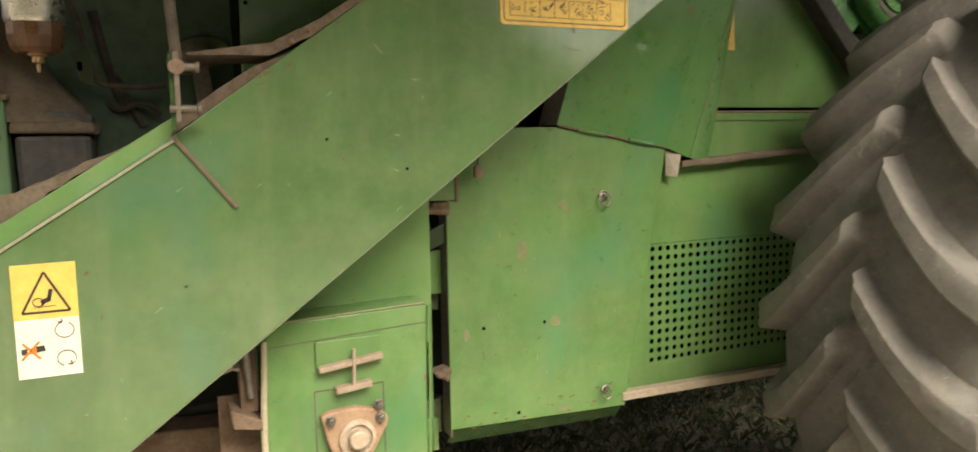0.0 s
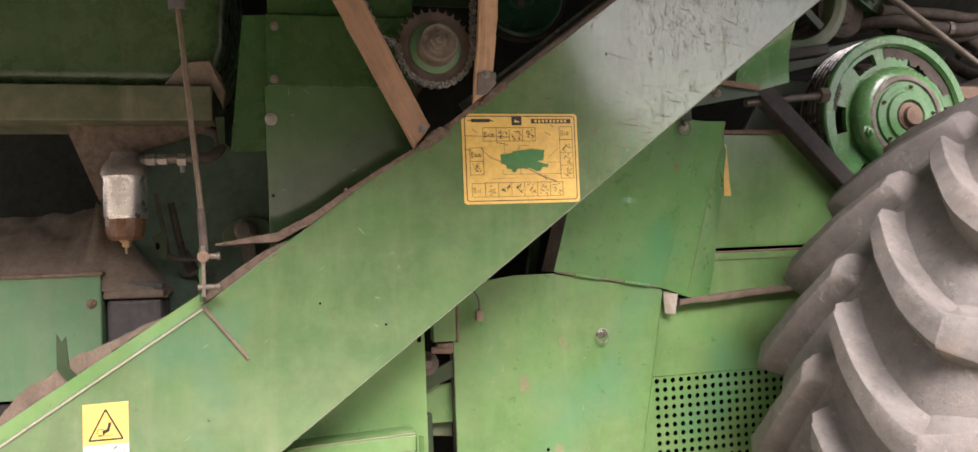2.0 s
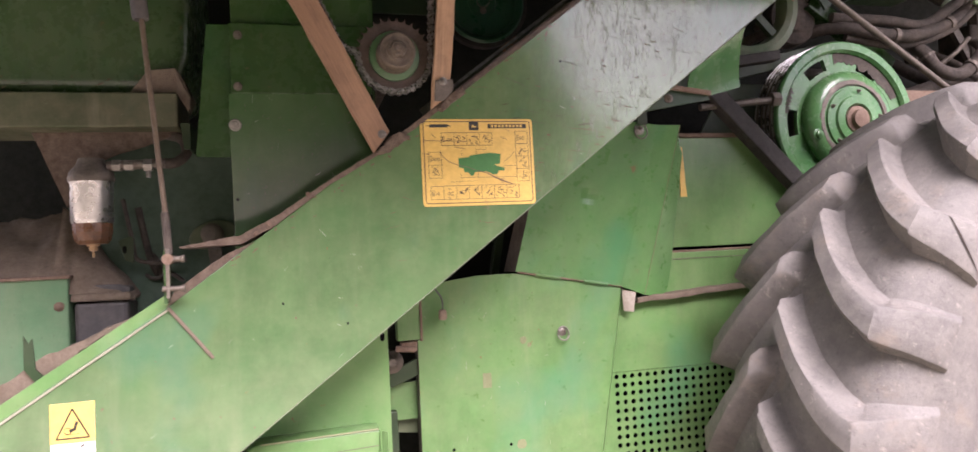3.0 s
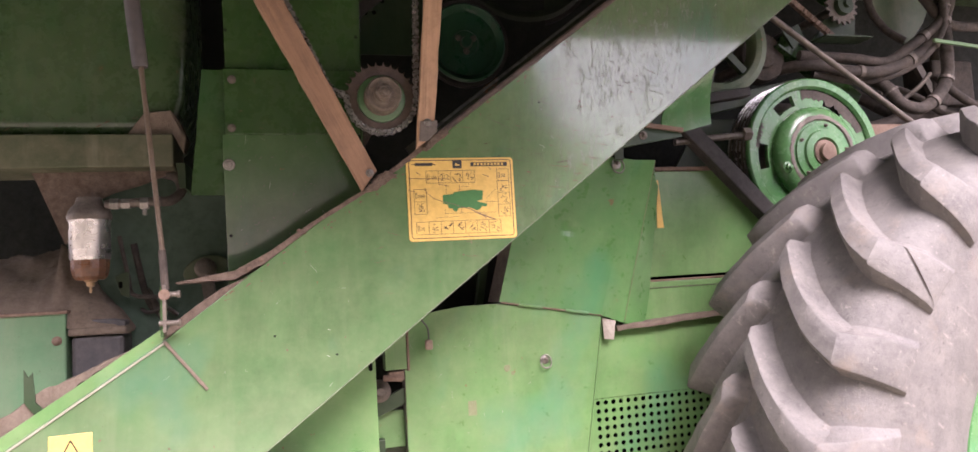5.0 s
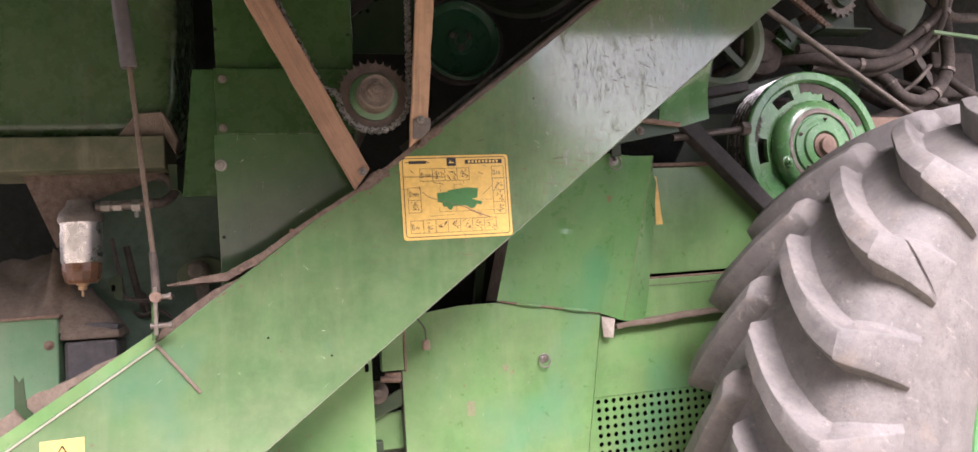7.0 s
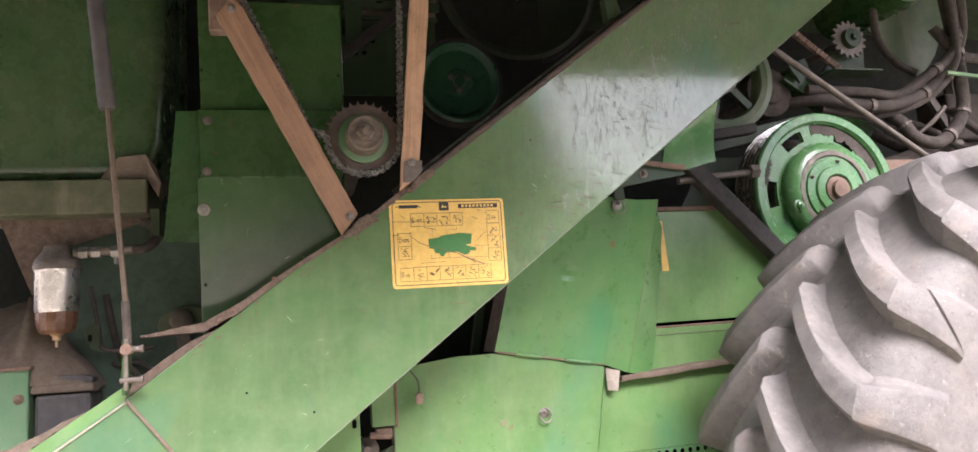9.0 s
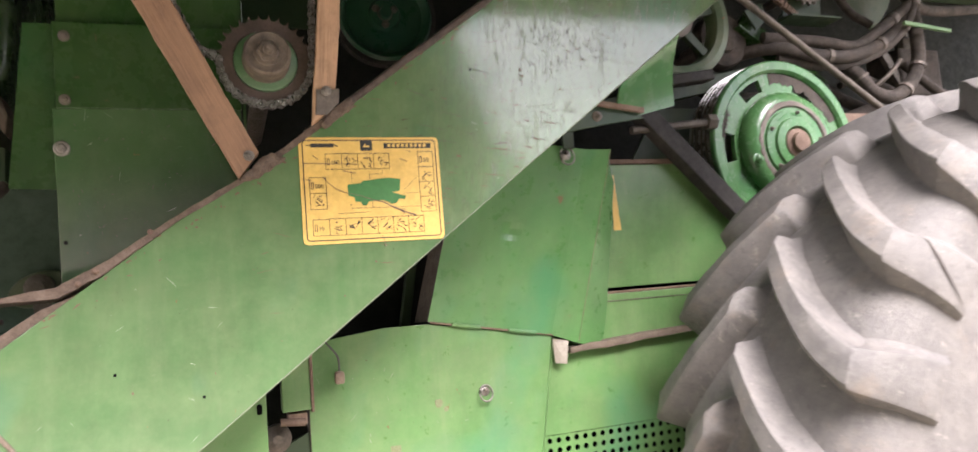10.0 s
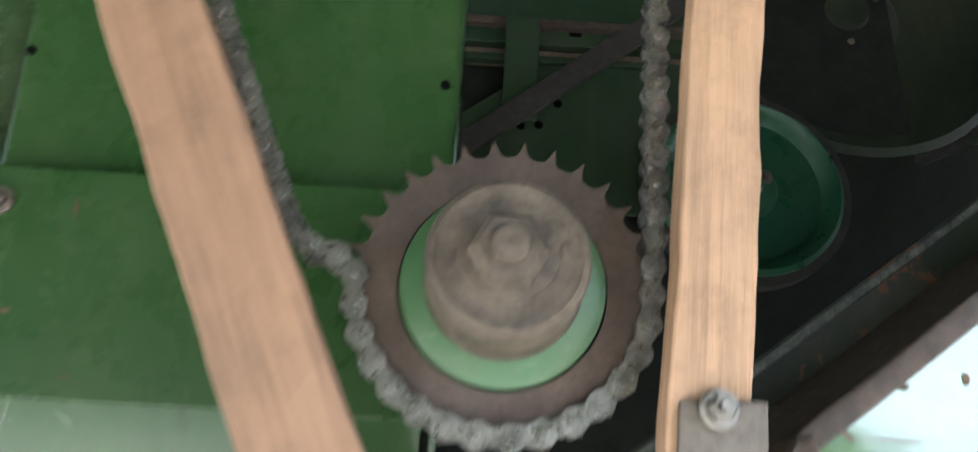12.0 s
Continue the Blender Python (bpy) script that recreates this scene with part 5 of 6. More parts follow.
part("latch_block", box(-0.02, 0.02, 0.31, 0.34, 1.19, 1.215, 0.003), RUSTY, post)
part("latch_pin", tube([(-0.035, 0.31, 1.2), (0.015, 0.31, 1.195)], 0.008, 8, None, False), RUSTY, post)
part("gap_plate", prism([(-0.09, 1.06), (0.03, 1.05), (0.03, 0.955), (-0.09, 0.97)], 0.43, 0.436, 0.001), GREEN_DIM, post)
part("gap_post", box(-0.072, -0.02, 0.44, 0.46, 0.7, 0.96, 0.002), GREEN_SIDE, post)
part("gap_foot", prism([(-0.1, 0.735), (0.03, 0.742), (0.03, 0.66), (-0.1, 0.65)], 0.43, 0.44, 0.001), GREEN_DIM, post)
part("hinge_arm", prism([(-0.075, 1.12), (0.03, 1.165), (0.03, 1.12), (-0.075, 1.08)], 0.37, 0.38, 0.002), GREEN_SIDE, post)
part("cross_plate", box(-0.08, 0.03, 0.4, 0.41, 1.0, 1.1, 0.002), GREEN_PANEL, post)
part("upright", box(-0.065, -0.03, 0.37, 0.4, 0.62, 1.03, 0.002), GREEN_SIDE, post)
part("bearing_end", lathe([(0.03, 0.38), (0.03, 0.36), (0.02, 0.355), (0.01, 0.345), (0, 0.345)], (-0.04, 0, 1.16), 18), OILY, post, "", True)
part("rusty_clip", lump([(-0.028, 0.848), (0.006, 0.856), (0.014, 0.846), (0.002, 0.826), (-0.018, 0.836)], 0.3, 0.34), CRUST, post)
part("slot", prism(rounded(-0.084, -0.074, 1.235, 1.255, 0.004), 0.198, 0.2, 0), VOID, boot)
pl = thing("electric_plug", "grey electric plug hanging on a thin wire", "plug", (0.085, 0.33, 1.27))
part("wire", tube([(0.055, 0.345, 1.37), (0.075, 0.33, 1.345), (0.092, 0.33, 1.32), (0.094, 0.33, 1.288)], 0.0022, 6), PLASTIC, pl, "", True)
part("body", rough_up(box(0.083, 0.104, 0.32, 0.34, 1.262, 1.29, 0.006), 0.001, 60), grime("tan_plug", (0.22, 0.16, 0.12), (0.3, 0.23, 0.17), 0.8, 40.0, 0.3), pl, "", True)

# ---- bracket below the elevator and belt ----
guard = thing("curved_guard", "glossy green curved guard under the elevator", "guard", (0.83, 0.1, 1.83))
b = bmesh.new()
rows = []
for i in range(13):
    t = i / 12
    dip = 0.5 * math.pi * t
    rows.append([b.verts.new((0.74 + 0.02 * t, 0.03 + 0.16 * math.sin(dip), 1.93 - 0.12 * (1 - math.cos(dip)))), b.verts.new((0.9 + 0.02 * t, 0.03 + 0.16 * math.sin(dip), 2.05 - 0.2 * (1 - math.cos(dip))))])
for r0, r1 in zip(rows, rows[1:]):
    b.faces.new((r0[0], r0[1], r1[1], r1[0]))
bmesh.ops.recalc_face_normals(b, faces=b.faces)
bmesh.ops.solidify(b, geom=b.faces[:], thickness=0.004)
part("sheet", b, GREEN_GLOSS, guard, "", True)
stay = thing("bolted_stay", "green bolted stay plate under the elevator", "bracket", (0.66, 0.13, 1.79))
part("plate", prism([(0.575, 1.765), (0.69, 1.785), (0.785, 1.8), (0.77, 1.82), (0.65, 1.828), (0.61, 1.812)], 0.12, 0.126, 0.001), GREEN_SIDE, stay)
part("bolt", hex_bolt((0.665, 0.12, 1.803), 0.007, 0.006), OILY, stay)
part("link", bar((0.6, 0.11, 1.838), (0.78, 0.11, 1.815), 0.012, 0.01), RUSTY, stay)
blt = thing("drive_belt", "flat black rubber drive belt", "belt", (1.1, 0.42, 1.62))
part("strand", bar((0.9, 0.36, 1.915), (1.29, 0.36, 1.52), 0.05, 0.05, None, 0.004), BLACK, blt)
part("strand", bar((1.0, 0.4, 1.97), (1.2, 0.4, 2.0), 0.03, 0.05, None, 0.004), BLACK, blt)

# ---- drive pulley ----
PC = Vector((1.435, 0.4, 1.79))
pul = thing("drive_pulley", "bright green cast pulley with worn belt grooves", "pulley", PC)
R = 0.258
prof = [(R - 0.03, 0.1), (R, 0.095)]
for i in range(4):
    a = 0.085 - i * 0.021
    prof += [(R, a), (R - 0.016, a - 0.007), (R - 0.016, a - 0.011), (R, a - 0.018)]
part("grooved_rim", lathe(prof + [(R, -0.004), (R - 0.03, -0.004), (R - 0.03, 0.1)], PC, 80), OILY, pul, "dark worn belt grooves", True)
for i in range(5):
    a = 0.0965 - i * 0.021
    part("groove_edge", lathe([(R - 0.004, a), (R + 0.0015, a - 0.001), (R + 0.0015, a - 0.006), (R - 0.004, a - 0.007)], PC, 80, None, "Y", False), BRIGHT, pul, "bright worn rib between belt grooves", True)
gr = random.Random(3)
for a0, a1, r0, r1 in ((22, 98, 0.178, 0.226), (-30, 12, 0.185, 0.224), (150, 172, 0.2, 0.224)):
    n = 26
    arc = [(a0 + (a1 - a0) * k / n, r1 - gr.random() * 0.006) for k in range(n + 1)] + [(a1 - (a1 - a0) * k / n, r0 + gr.random() * 0.02) for k in range(n + 1)]
    part("grime", prism([(PC.x + r * math.cos(radians(a)), PC.z + r * math.sin(radians(a))) for a, r in arc], PC.y - 0.0055, PC.y - 0.0035, 0), HOSE, pul, "patch of old brown grease")
part("front_ring", lathe([(R + 0.001, -0.002), (R + 0.001, -0.014), (R - 0.004, -0.019), (R - 0.026, -0.019), (R - 0.034, -0.01), (R - 0.036, 0.01), (R - 0.03, 0.012)], PC, 80, None, "Y", False), GREEN_GLOSS, pul, "", True)
b = bmesh.new()
N = 120
slots = [k * 60 for k in range(6)]
for i in range(N):
    mid = (i + 0.5) * 360 / N
    cut = any(abs((mid - s + 180) % 360 - 180) < 11 for s in slots)
    for r0, r1 in (((0.15, 0.176), (0.176, 0.212), (0.212, 0.228)) if not cut else ((0.15, 0.176), (0.212, 0.228))):
        a0, a1 = radians(i * 360 / N), radians((i + 1) * 360 / N)
        vs = [b.verts.new(PC + Vector((r * math.cos(a), y, r * math.sin(a)))) for y in (-0.004, 0.012) for r, a in ((r0, a0), (r1, a0), (r1, a1), (r0, a1))]
        for f in ((0, 1, 2, 3), (4, 5, 6, 7), (0, 1, 5, 4), (1, 2, 6, 5), (2, 3, 7, 6), (3, 0, 4, 7)):
            b.faces.new([vs[q] for q in f])
bmesh.ops.remove_doubles(b, verts=b.verts, dist=1e-5)
part("web", b, GREEN_GLOSS, pul, "green web with open slots")
part("dome", lathe([(0.158, 0.0), (0.162, -0.01), (0.158, -0.03), (0.146, -0.043), (0.125, -0.05), (0.112, -0.05), (0.11, -0.046), (0.104, -0.046), (0.102, -0.052), (0.076, -0.054), (0.073, -0.062), (0.05, -0.066), (0.046, -0.062), (0.043, -0.055), (0.0, -0.055)], PC, 64), GREEN_GLOSS, pul, "", True)
part("grease_ring", rough_up(lathe([(0.128, -0.0485), (0.124, -0.0515), (0.113, -0.0515), (0.109, -0.047)], PC, 90, None, "Y", False), 0.0018, 60), OILY, pul, "crust of old grease", True)
part("shaft_end", rough_up(lathe([(0.043, -0.055), (0.042, -0.064), (0.03, -0.068), (0.027, -0.08), (0.0, -0.082)], PC, 24), 0.001, 60), RUSTY, pul, "rusty shaft end", True)
for k in range(5):
    a = radians(k * 72 + 8)
    part("small_bolt", hex_bolt(PC + Vector((0.092 * math.cos(a), -0.052, 0.092 * math.sin(a))), 0.0055, 0.006, 1.2), OILY, pul)
part("clamp_bolt", hex_bolt(PC + Vector((-0.135, -0.045, -0.045)), 0.013, 0.012, 1.5), GREEN_GLOSS, pul, "", True)
part("cast_bars", line((PC.x - 0.02, PC.z + 0.086), (PC.x - 0.055, PC.z + 0.066), 0.007, PC.y - 0.0545, line((PC.x + 0.03, PC.z + 0.083), (PC.x - 0.005, PC.z + 0.088), 0.007, PC.y - 0.0545)), INK_GREEN, pul)
part("hub", lathe([(0.1, 0.0), (0.1, 0.75)], PC, 24), OILY, pul)
part("tension_bolt", tube([(0.9, 0.36, 1.83), (1.16, 0.36, 1.855)], 0.011, 10, None, False), OILY, pul)
part("tension_nut", lathe([(0.022, -0.014), (0.022, 0.014)], (1.155, 0.36, 1.855), 6, None, "X"), OILY, pul)

# ---- engine bay ----
def hose(pts, r, mat_=None, label="dusty brown hydraulic hose in the engine bay", bands=()):
    ob = thing("hydraulic_hose", label, "hose", pts[0], "engine bay hoses")
    part("hose", tube(pts, r, 12), mat_ or HOSE, ob, "", True)
    path = smooth_path(pts)
    for u in bands:
        i = int(u * (len(path) - 2))
        part("clamp", tube([path[i], path[i + 1]], r * 1.22, 12, None, False), OILY, ob)


hose([(1.42, 0.62, 2.13), (1.53, 0.5, 2.132), (1.67, 0.46, 2.1), (1.8, 0.45, 2.1), (1.942, 0.45, 2.148), (2.05, 0.45, 2.22), (2.124, 0.45, 2.335), (2.15, 0.45, 2.43), (2.16, 0.45, 2.65)], 0.021, None, "thick dusty hose bundle in the engine bay", (0.3, 0.5, 0.72))
hose([(1.5, 0.5, 2.165), (1.7, 0.47, 2.15), (1.834, 0.46, 2.138), (1.936, 0.45, 2.193), (2.074, 0.44, 2.287), (2.105, 0.44, 2.36), (2.113, 0.45, 2.43), (2.12, 0.45, 2.65)], 0.018, None, bands=(0.5, 0.7))
hose([(1.55, 0.5, 2.1), (1.72, 0.48, 2.07), (1.86, 0.46, 2.09), (1.98, 0.44, 2.15), (2.07, 0.43, 2.25), (2.09, 0.43, 2.4), (2.1, 0.45, 2.65)], 0.013, None, bands=(0.6,))
hose([(1.82, 0.5, 2.08), (1.835, 0.46, 2.04), (1.875, 0.45, 1.985), (1.966, 0.45, 1.968), (2.056, 0.45, 2.024), (2.1, 0.45, 2.104), (2.105, 0.45, 2.18), (2.13, 0.47, 2.3), (2.14, 0.5, 2.6)], 0.022, None, "ribbed dusty return hose in the engine bay", (0.15, 0.45, 0.6))
hose([(1.9, 0.6, 2.05), (2.0, 0.6, 2.08), (2.1, 0.58, 2.04), (2.25, 0.6, 1.98), (2.5, 0.6, 1.97)], 0.012)
hose([(1.92, 0.5, 2.0), (1.98, 0.47, 2.05), (2.03, 0.46, 2.1)], 0.008, OILY, "short dull steel pipe in the engine bay")
hose([(2.15, 0.55, 2.12), (2.2, 0.52, 2.05), (2.3, 0.52, 2.0), (2.5, 0.55, 1.99)], 0.016)
hose([(2.5, 0.5, 2.32), (2.25, 0.48, 2.29), (2.12, 0.46, 2.3), (2.05, 0.48, 2.4)], 0.018)
hose([(1.88, 0.55, 2.6), (1.87, 0.55, 2.4), (1.93, 0.55, 2.3), (1.99, 0.52, 2.24)], 0.014)
hose([(1.6, 0.7, 1.95), (1.9, 0.65, 1.93), (2.2, 0.65, 2.0), (2.6, 0.7, 2.02)], 0.03)
hose([(1.95, 0.75, 2.1), (2.1, 0.7, 2.0), (2.4, 0.7, 1.95)], 0.022)
hose([(1.0, 0.5, 2.0), (1.2, 0.55, 2.03), (1.4, 0.6, 2.0), (1.7, 0.6, 2.0)], 0.02)
rod = thing("steel_rod", "long dull steel rod slanting across the engine bay", "rod", (1.5, 0.33, 2.1))
part("bar", tube([(1.22, 0.4, 2.325), (1.9, 0.4, 1.877)], 0.011, 12, None, False), OILY, rod, "", True)
ch = thing("channel_stay", "green channel stay behind the pulley", "stay", (1.3, 0.55, 2.1))
part("web", bar((1.46, 0.55, 2.24), (1.78, 0.55, 2.02), 0.05, 0.02, None, 0.003), GREEN_SHADE, ch)
part("flange", bar((1.43, 0.54, 2.21), (1.75, 0.54, 1.99), 0.008, 0.05), GREEN_SHADE, ch)
part("end_plate", prism([(1.44, 2.25), (1.51, 2.28), (1.53, 2.23), (1.48, 2.19)], 0.5, 0.51, 0.002), GREEN_SIDE, ch)
low = thing("lower_stay", "dusty green stay running to the pulley", "stay", (1.0, 0.5, 1.9))
part("bar", bar((0.9, 0.52, 1.93), (1.5, 0.52, 2.06), 0.05, 0.02, None, 0.003), GREEN_SIDE, low)
part("plate", prism([(1.0, 1.76), (1.3, 1.76), (1.3, 1.95), (1.12, 1.95)], 0.56, 0.57, 0.002), GREEN_SIDE, low)
rp = thing("idler_ring", "dusty green idler wheel behind the elevator", "pulley", (1.08, 0.5, 2.2))
IC = (1.145, 0.45, 2.192)
part("rim", lathe([(0.187, 0.0), (0.187, 0.05), (0.142, 0.05), (0.142, 0.012), (0.148, 0.0), (0.166, -0.006), (0.187, 0.0)], IC, 56), GREEN_DIM, rp, "", True)
part("hub", lathe([(0.06, 0.0), (0.06, 0.5)], IC, 20), OILY, rp)
for k in range(6):
    a = radians(k * 60 + 15)
    part("spoke", bar((IC[0] + 0.05 * math.cos(a), 0.47, IC[2] + 0.05 * math.sin(a)), (IC[0] + 0.15 * math.cos(a), 0.47, IC[2] + 0.15 * math.sin(a)), 0.025, 0.02), GREEN_SIDE, rp)
tp = thing("tension_roller", "rusty brown belt tension roller", "pulley", (1.36, 0.48, 2.15))
part("roller", lathe([(0.02, -0.012), (0.04, -0.01), (0.045, 0.0), (0.085, 0.002), (0.09, 0.01), (0.09, 0.05), (0.0, 0.05)], (1.385, 0.54, 2.17), 32), HOSE, tp, "", True)
part("shaft", lathe([(0.02, 0.0), (0.02, 0.65)], (1.385, 0.54, 2.17), 12), OILY, tp)
sm = thing("small_sprocket", "small toothed sprocket with dark chain on a green bracket", "sprocket", (1.67, 0.5, 2.33))
g2 = []
for i in range(17):
    for da, r in ((-0.4, 0.056), (-0.1, 0.068), (0.1, 0.068), (0.4, 0.056)):
        a = 2 * math.pi * (i + da) / 17
        g2.append((1.675 + r * math.cos(a), 2.34 + r * math.sin(a)))
part("toothed_wheel", prism(g2, 0.47, 0.478, 0), OILY, sm)
part("hub", lathe([(0.035, 0.47), (0.033, 0.45), (0.014, 0.448), (0.012, 0.435), (0, 0.435)], (1.675, 0, 2.34), 24), GREEN_SIDE, sm, "", True)
part("bracket", prism([(1.555, 2.218), (1.747, 2.217), (1.758, 2.33), (1.62, 2.3), (1.6, 2.26)], 0.5, 0.506, 0.002), GREEN_SIDE, sm)
part("foot", box(1.555, 1.75, 0.42, 0.5, 2.212, 2.218, 0.001), GREEN_SIDE, sm)
part("shaft", lathe([(0.015, 0.47), (0.015, 1.15)], (1.675, 0, 2.34), 12), OILY, sm)
for k in range(22):
    p = Vector((1.36 + k * 0.0125, 0.474, 2.43 - k * 0.0095))
    q = Vector((1.3 + k * 0.016, 0.474, 2.32 - k * 0.006))
    part("chain_link", bar(p, p + Vector((0.011, 0, -0.008)), 0.02, 0.016), RUSTY, sm)
tri = thing("deck_gusset", "light green sheet gusset under the front deck", "gusset", (1.95, 0.65, 2.3))
part("sheet", prism([(1.882, 2.44), (1.967, 2.485), (1.99, 2.7), (2.33, 2.7), (2.25, 2.49), (2.174, 2.344), (2.089, 2.249)], 0.6, 0.605, 0.001), GREEN_DIM, tri)
rs = thing("hydraulic_block", "soiled steel hydraulic fitting block", "fitting", (2.3, 0.6, 2.1))
part("block", box(2.2, 2.4, 0.6, 0.75, 2.02, 2.2, 0.01), HOSE, rs)
part("fitting", lathe([(0.03, 2.2), (0.03, 2.25), (0.02, 2.26), (0.02, 2.32)], (2.3, 0.66, 0), 8, None, "Z"), OILY, rs)
part("stay", bar((2.1, 0.62, 2.25), (2.25, 0.62, 2.0), 0.03, 0.02), OILY, rs)
mo = thing("motor_head", "green cast housing at the top of the engine bay", "housing", (1.75, 0.5, 2.5))
part("casting", lathe([(0.0, 0.4), (0.05, 0.4), (0.06, 0.43), (0.1, 0.45), (0.11, 0.5), (0.11, 0.8)], (1.93, 0, 2.58), 28), GREEN_SHADE, mo, "", True)
for k in range(4):
    a = k * 1.57 + 0.6
    part("bolt", hex_bolt((1.93 + 0.08 * math.cos(a), 0.44, 2.58 + 0.08 * math.sin(a)), 0.009, 0.008), STEEL, mo)
cord = thing("yellow_tie", "yellow-green strap tied round the hoses", "strap", (2.05, 0.4, 2.18))
part("band", bar((2.0, 0.405, 2.205), (2.2, 0.4, 2.185), 0.012, 0.01), GREEN_PANEL, cord)
fl2 = thing("engine_floor", "engine bay floor plate, blackened for shade", "plate", (1.8, 0.7, 1.7))
# floor colour holds the engine bay's shade
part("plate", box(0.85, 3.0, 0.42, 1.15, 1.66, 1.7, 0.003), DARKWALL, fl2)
part("edge", box(1.3, 3.0, 0.41, 0.425, 1.86, 1.9, 0.003), RUSTY, fl2)

# ---- wheel ----
WC = Vector((1.612, -0.106, 0.906))
wheel = thing("tractor_tyre", "large worn lugged tractor tyre, grey with dust", "tyre", (WC.x, WC.y, 0))
half = [(0.445, 0.19), (0.47, 0.225), (0.56, 0.262), (0.66, 0.276), (0.75, 0.27), (0.8, 0.25), (0.84, 0.2), (0.864, 0.1), (0.868, 0.0)]
half = [(p.x, p.y) for p in smooth_path([(r, a, 0) for r, a in half], 3)]
prof = [(r, -a) for r, a in half] + [(r, a) for r, a in half[-2::-1]]
tyre = part("casing", lathe(prof, WC, 120, None, "Y", False), RUBBER, wheel, "dusty grey-black rubber casing", True, WC)


def along(pairs, v):
    """Straight-line value at v in rising pairs."""
    for (a0, r0), (a1, r1) in zip(pairs, pairs[1:]):
        if a0 <= v <= a1:
            return r0 + (r1 - r0) * (v - a0) / max(a1 - a0, 1e-6)
    return pairs[-1][1] if v > pairs[-1][0] else pairs[0][1]


def carcass(y):
    return along([(a, r) for r, a in half if r > 0.7][::-1], y)


def side_y(r):
    return along(half, r)


def lug_mesh(sign):
    """One tread bar from past the middle to the shoulder and down the sidewall; sign -1 is the near half."""
    b = bmesh.new()
    spine = []
    for i in range(22):
        u = i / 21
        y = 0.014 + 0.242 * u
        r = 0.927 - 0.044 * u ** 2.2
        bend = 1 - (1 - u) ** BEND
        spine.append((r, y, 0.245 * bend, 0.056 + 0.245 * bend + 0.022 * u))
    for i in range(1, 13):
        u = i / 12
        r = 0.883 - 0.168 * u
        spine.append((r, 0.256 + 0.034 * math.sin(u * 1.75), 0.245 - 0.048 * u, 0.323 + 0.012 * u))
    rings = []
    for i, (r, y, ridge, lead) in enumerate(spine):
        if i < 22:
            yb = y * 0.225 / 0.256
            rb = carcass(yb) - 0.006
        else:
            rb = 0.835 - 0.13 * (i - 21) / 12
            yb = side_y(rb) - 0.006
        tip = 0.004 if i in (0, len(spine) - 1) else 0.0
        w = lead - ridge
        ring = []
        # from the floor behind, up the sloping rear flank, over the worn top, down the steep leading flank
        for a, f in ((ridge - 0.062, 1.0), (ridge - 0.04, 0.93), (ridge - 0.022, 0.72), (ridge - 0.009, 0.34), (ridge - 0.001, 0.06), (ridge + 0.006, 0.0), (ridge + w * 0.5, -0.02), (lead - 0.007, 0.0), (lead - 0.001, 0.07), (lead + 0.004, 0.5), (lead + 0.012, 1.0)):
            f = max(f, tip * 40)
            rr, yy = r + (rb - r) * f, y + (yb - y) * f
            ring.append(b.verts.new((-rr * math.sin(a), sign * yy, rr * math.cos(a))))
        rings.append(ring)
    # end faces slope down to the casing
    for k, y_in, r_in in ((0, -0.014, 0.0), (-1, 0.002, -0.012)):
        ring = []
        for v in rings[k]:
            n = v.co.copy()
            rr = math.hypot(n.x, n.z)
            ny = abs(n.y) + y_in
            target = carcass(max(ny, 0)) - 0.006 if k == 0 else rr + r_in
            q = target / rr
            ring.append(b.verts.new((n.x * q, sign * (ny if k == 0 else side_y(target) - 0.006), n.z * q)))
        rings = [ring] + rings if k == 0 else rings + [ring]
    m = len(rings[0])
    for r0, r1 in zip(rings, rings[1:]):
        for k in range(m):
            b.faces.new((r0[k], r0[(k + 1) % m], r1[(k + 1) % m], r1[k]))
    b.faces.new(rings[0])
    b.faces.new(rings[-1])
    bmesh.ops.recalc_face_normals(b, faces=b.faces)
    rough_up(b, 0.0025, 14, 2.0)
    rough_up(b, 0.001, 60, 3.0)
    for f in b.faces:
        f.smooth = True
    for e in b.edges:
        if len(e.link_faces) == 2 and e.calc_face_angle(0) > 0.7:
            e.smooth = False
    me = bpy.data.meshes.new("lug")
    b.to_mesh(me)
    b.free()
    me.materials.append(RUBBER)
    return me


GASH = ((0.988, 1.468), (1.032, 1.335))
LUGS, PHASE, BEND = 24, 0.347, 1.35
for sign, shift in ((-1, 0.0), (1, 0.5)):
    me = lug_mesh(sign)
    for i in range(LUGS):
        ob = new("lug", me)
        ob.parent = tyre
        ob.rotation_euler = (0, -(PHASE + (i + shift) * 2 * math.pi / LUGS), 0)
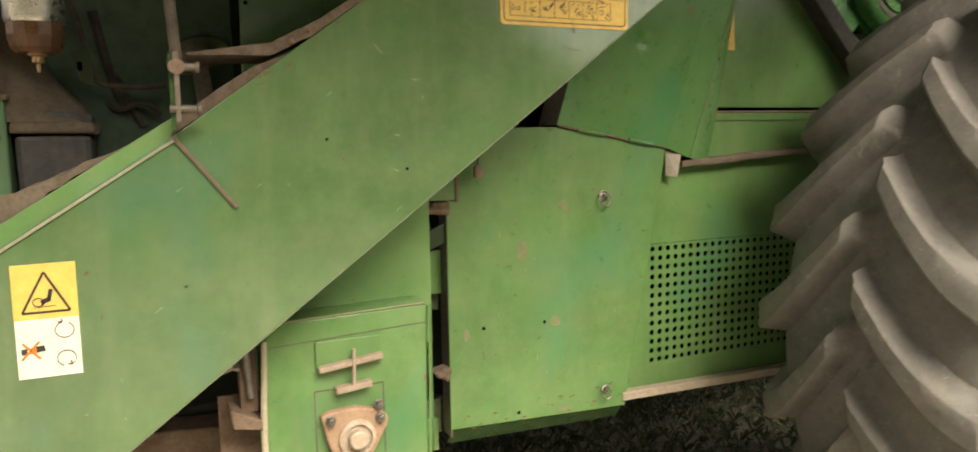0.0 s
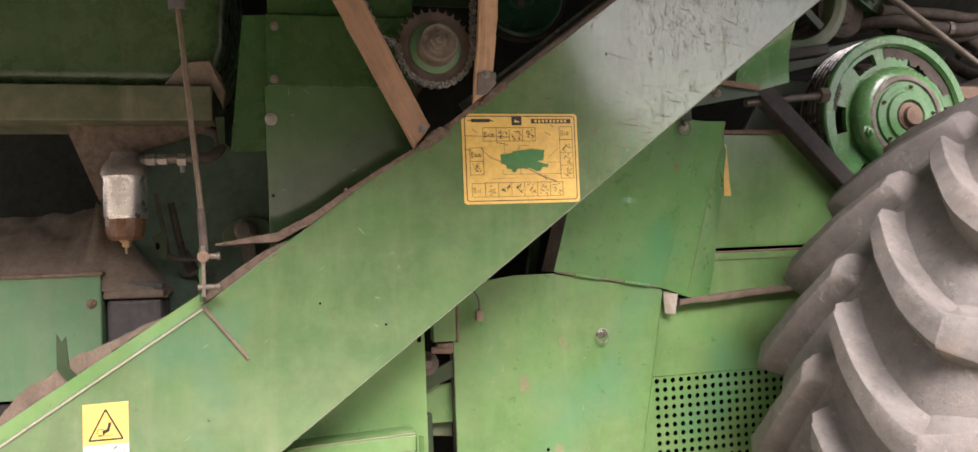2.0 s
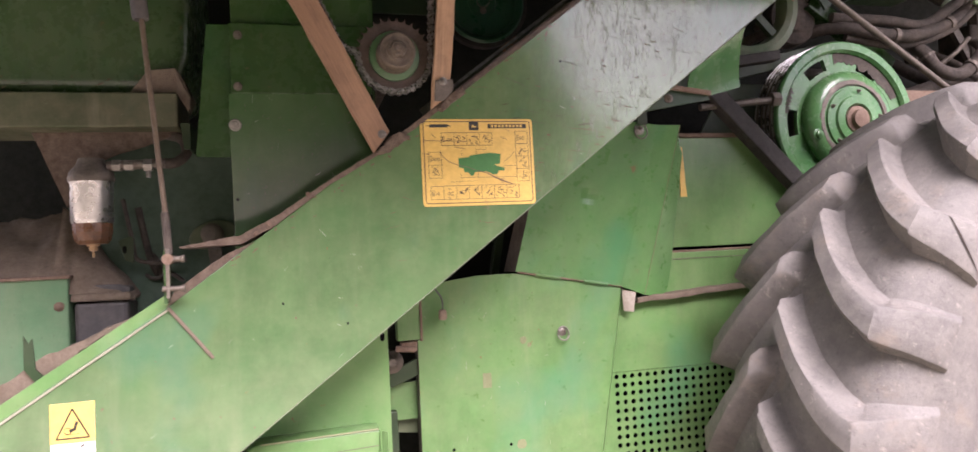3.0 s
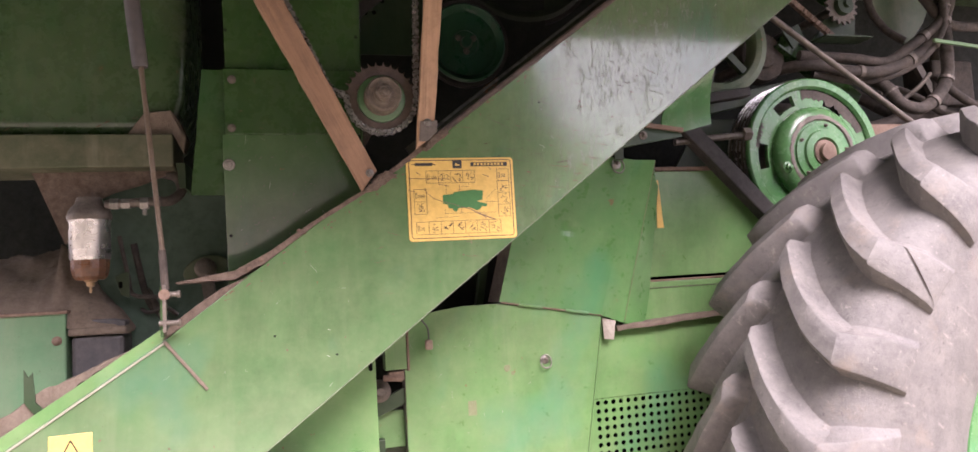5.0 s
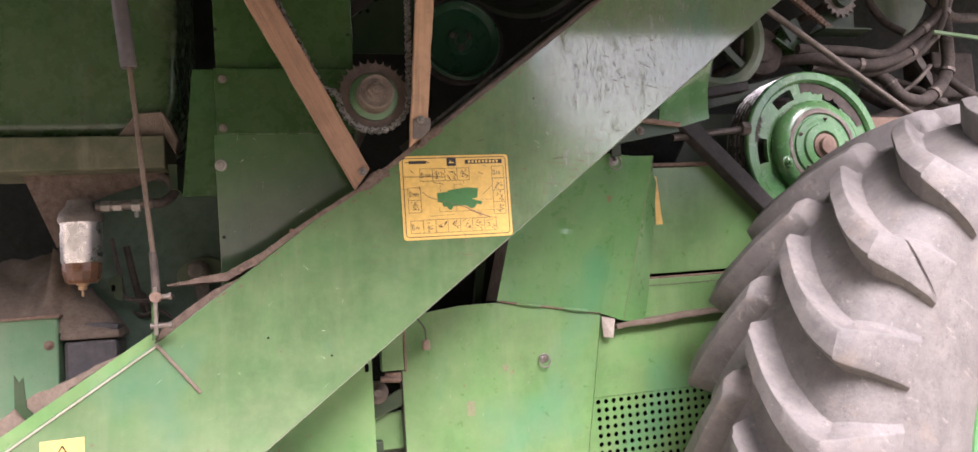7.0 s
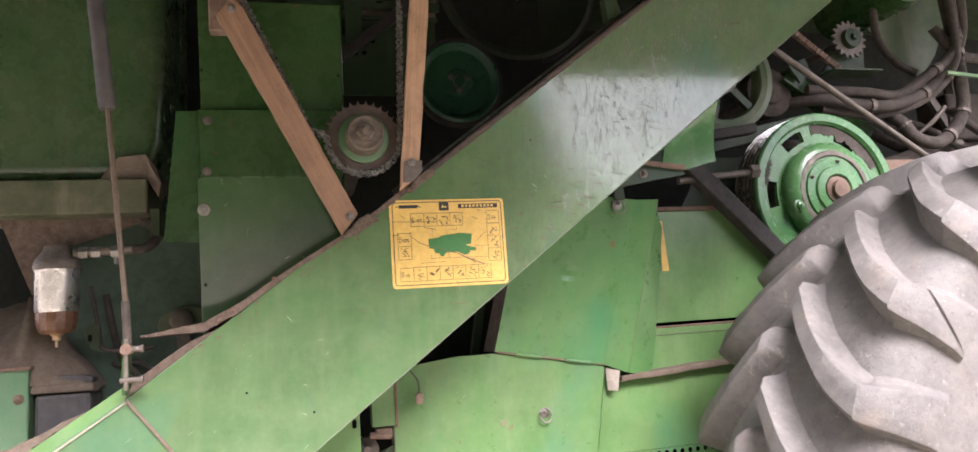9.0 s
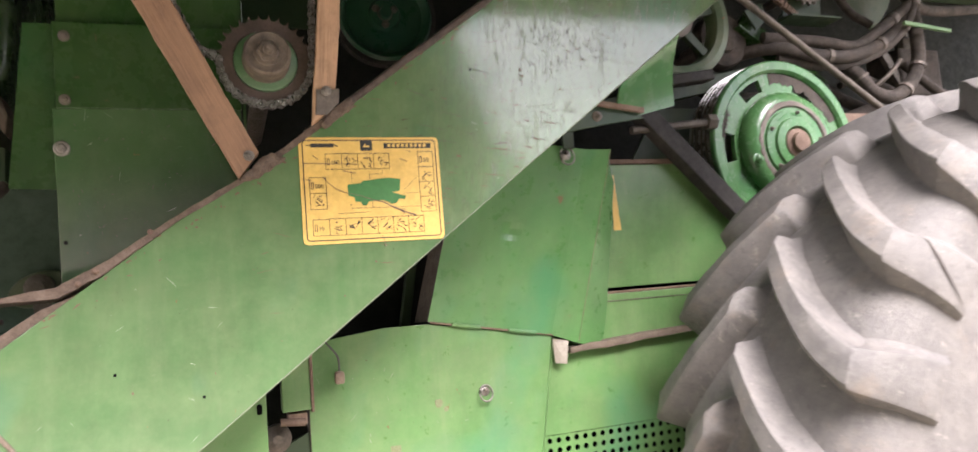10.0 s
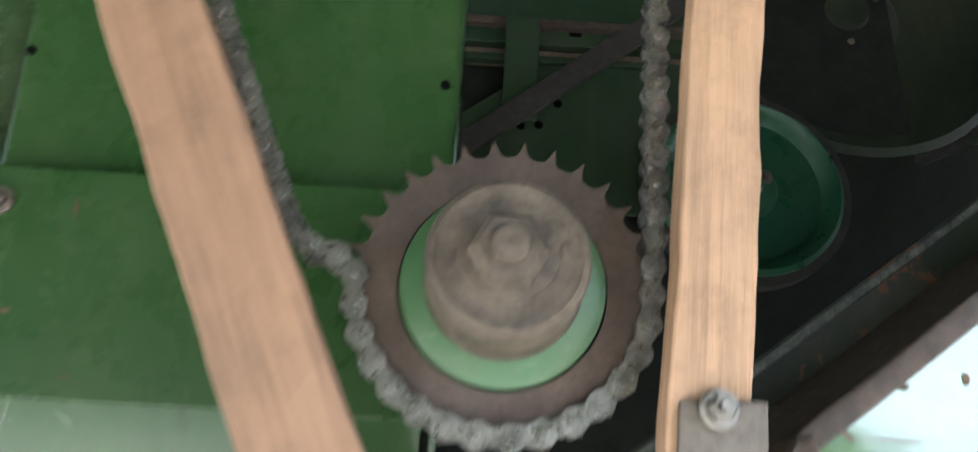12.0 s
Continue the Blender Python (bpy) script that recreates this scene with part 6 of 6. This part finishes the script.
# a dark gash cut across the sidewall
skin = bmesh.new()
skin.from_mesh(tyre.data)
for ob in tyre.children:
    n0 = len(skin.verts)
    skin.from_mesh(ob.data)
    skin.verts.ensure_lookup_table()
    turn = Matrix.Rotation(ob.rotation_euler.y, 3, "Y")
    for v in skin.verts[n0:]:
        v.co = turn @ v.co
tree = BVHTree.FromBMesh(skin)
skin.free()
b = bmesh.new()
pairs = []
for i in range(15):
    u = i / 14
    x, z = GASH[0][0] + (GASH[1][0] - GASH[0][0]) * u, GASH[0][1] + (GASH[1][1] - GASH[0][1]) * u
    w = 0.002 * math.sin(math.pi * (0.1 + 0.86 * u)) * (1 + 0.4 * noise.noise(Vector((u * 9, 0, 0))))
    pair = []
    for sd in (-1, 1):
        hit = tree.ray_cast(Vector((x + sd * w, -0.6, z + sd * w * 0.3)) - Vector((WC.x, 0, WC.z)), Vector((0, 1, 0)))[0]
        pair.append(b.verts.new(hit + WC + Vector((0, -0.0022, 0))))
    pairs.append(pair)
for p, q in zip(pairs, pairs[1:]):
    b.faces.new((p[0], p[1], q[1], q[0]))
bmesh.ops.solidify(b, geom=b.faces[:], thickness=0.002)
part("gash", b, HOSE, tyre, "dark gash cut into the rubber")
part("rim", lathe([(0.45, -0.19), (0.466, -0.205), (0.456, -0.218), (0.435, -0.2), (0.42, -0.14), (0.38, -0.08), (0.15, -0.05), (0.0, -0.05)], WC, 72, None, "Y", False), GREEN_GLOSS, wheel, "bright green steel rim", True)

# ---- soil, grass and litter under the machine ----
def ground_z(x, y):
    v = Vector((x, y, 0))
    return 0.03 * noise.noise(v * 1.7) + 0.012 * noise.noise(v * 8)


# added soil sheet whose dark colour paints the shade beneath the machine
b = bmesh.new()
NX, NY = 60, 34
rows = []
for j in range(NY + 1):
    row = []
    for i in range(NX + 1):
        x, y = -2.6 + 6.4 * i / NX, 0.15 + 2.6 * j / NY
        e = min(i, NX - i, j, NY - j)
        row.append(b.verts.new((x, y, ground_z(x, y) + (0.02 + 0.012 * noise.noise(Vector((x, y, 3)) * 5) if e > 0 else -0.03))))
    rows.append(row)
for r0, r1 in zip(rows, rows[1:]):
    for i in range(NX):
        b.faces.new((r0[i], r0[i + 1], r1[i + 1], r1[i]))
structure("soil_patch", b, grime("shade_dark_soil", (0.035, 0.032, 0.024), (0.075, 0.066, 0.048), 0.95, 14.0, 0.9), "soil darkened for the shade under the machine", "soil")


def blades(name, n, area, length, width, lift, material, label, category, seed):
    r = random.Random(seed)
    verts, faces = [], []
    for i in range(n):
        x, y = r.uniform(*area[0]), r.uniform(*area[1])
        a, l, w, h = r.uniform(0, 6.28), r.uniform(*length), r.uniform(*width), r.uniform(*lift)
        z = ground_z(x, y) + 0.012
        dx, dy = math.cos(a), math.sin(a)
        k = len(verts)
        verts += [(x - dy * w, y + dx * w, z), (x + dy * w, y - dx * w, z), (x + dx * l * 0.5 + dy * w * 0.7, y + dy * l * 0.5 - dx * w * 0.7, z + h), (x + dx * l, y + dy * l, z + h * 0.9 + 0.004)]
        faces += [(k, k + 1, k + 2), (k, k + 2, k + 3)]
    me = bpy.data.meshes.new(name)
    me.from_pydata(verts, [], faces)
    me.materials.append(material)
    return tagged(new(name, me), label, category, kind="stuff")


blades("straw_litter", 4000, ((-0.6, 2.4), (0.2, 2.6)), (0.02, 0.09), (0.001, 0.0025), (0.0, 0.03), grime("dry_straw", (0.14, 0.12, 0.07), (0.25, 0.21, 0.13), 0.9, 40.0, 0.1), "dry straw litter on the dark soil", "litter", 11)
blades("short_grass", 9000, ((-0.4, 2.6), (0.4, 2.6)), (0.02, 0.07), (0.001, 0.003), (0.02, 0.07), grime("dull_grass", (0.03, 0.04, 0.017), (0.07, 0.085, 0.04), 0.9, 8.0, 0.1), "short dull grass growing under the machine", "grass", 12)
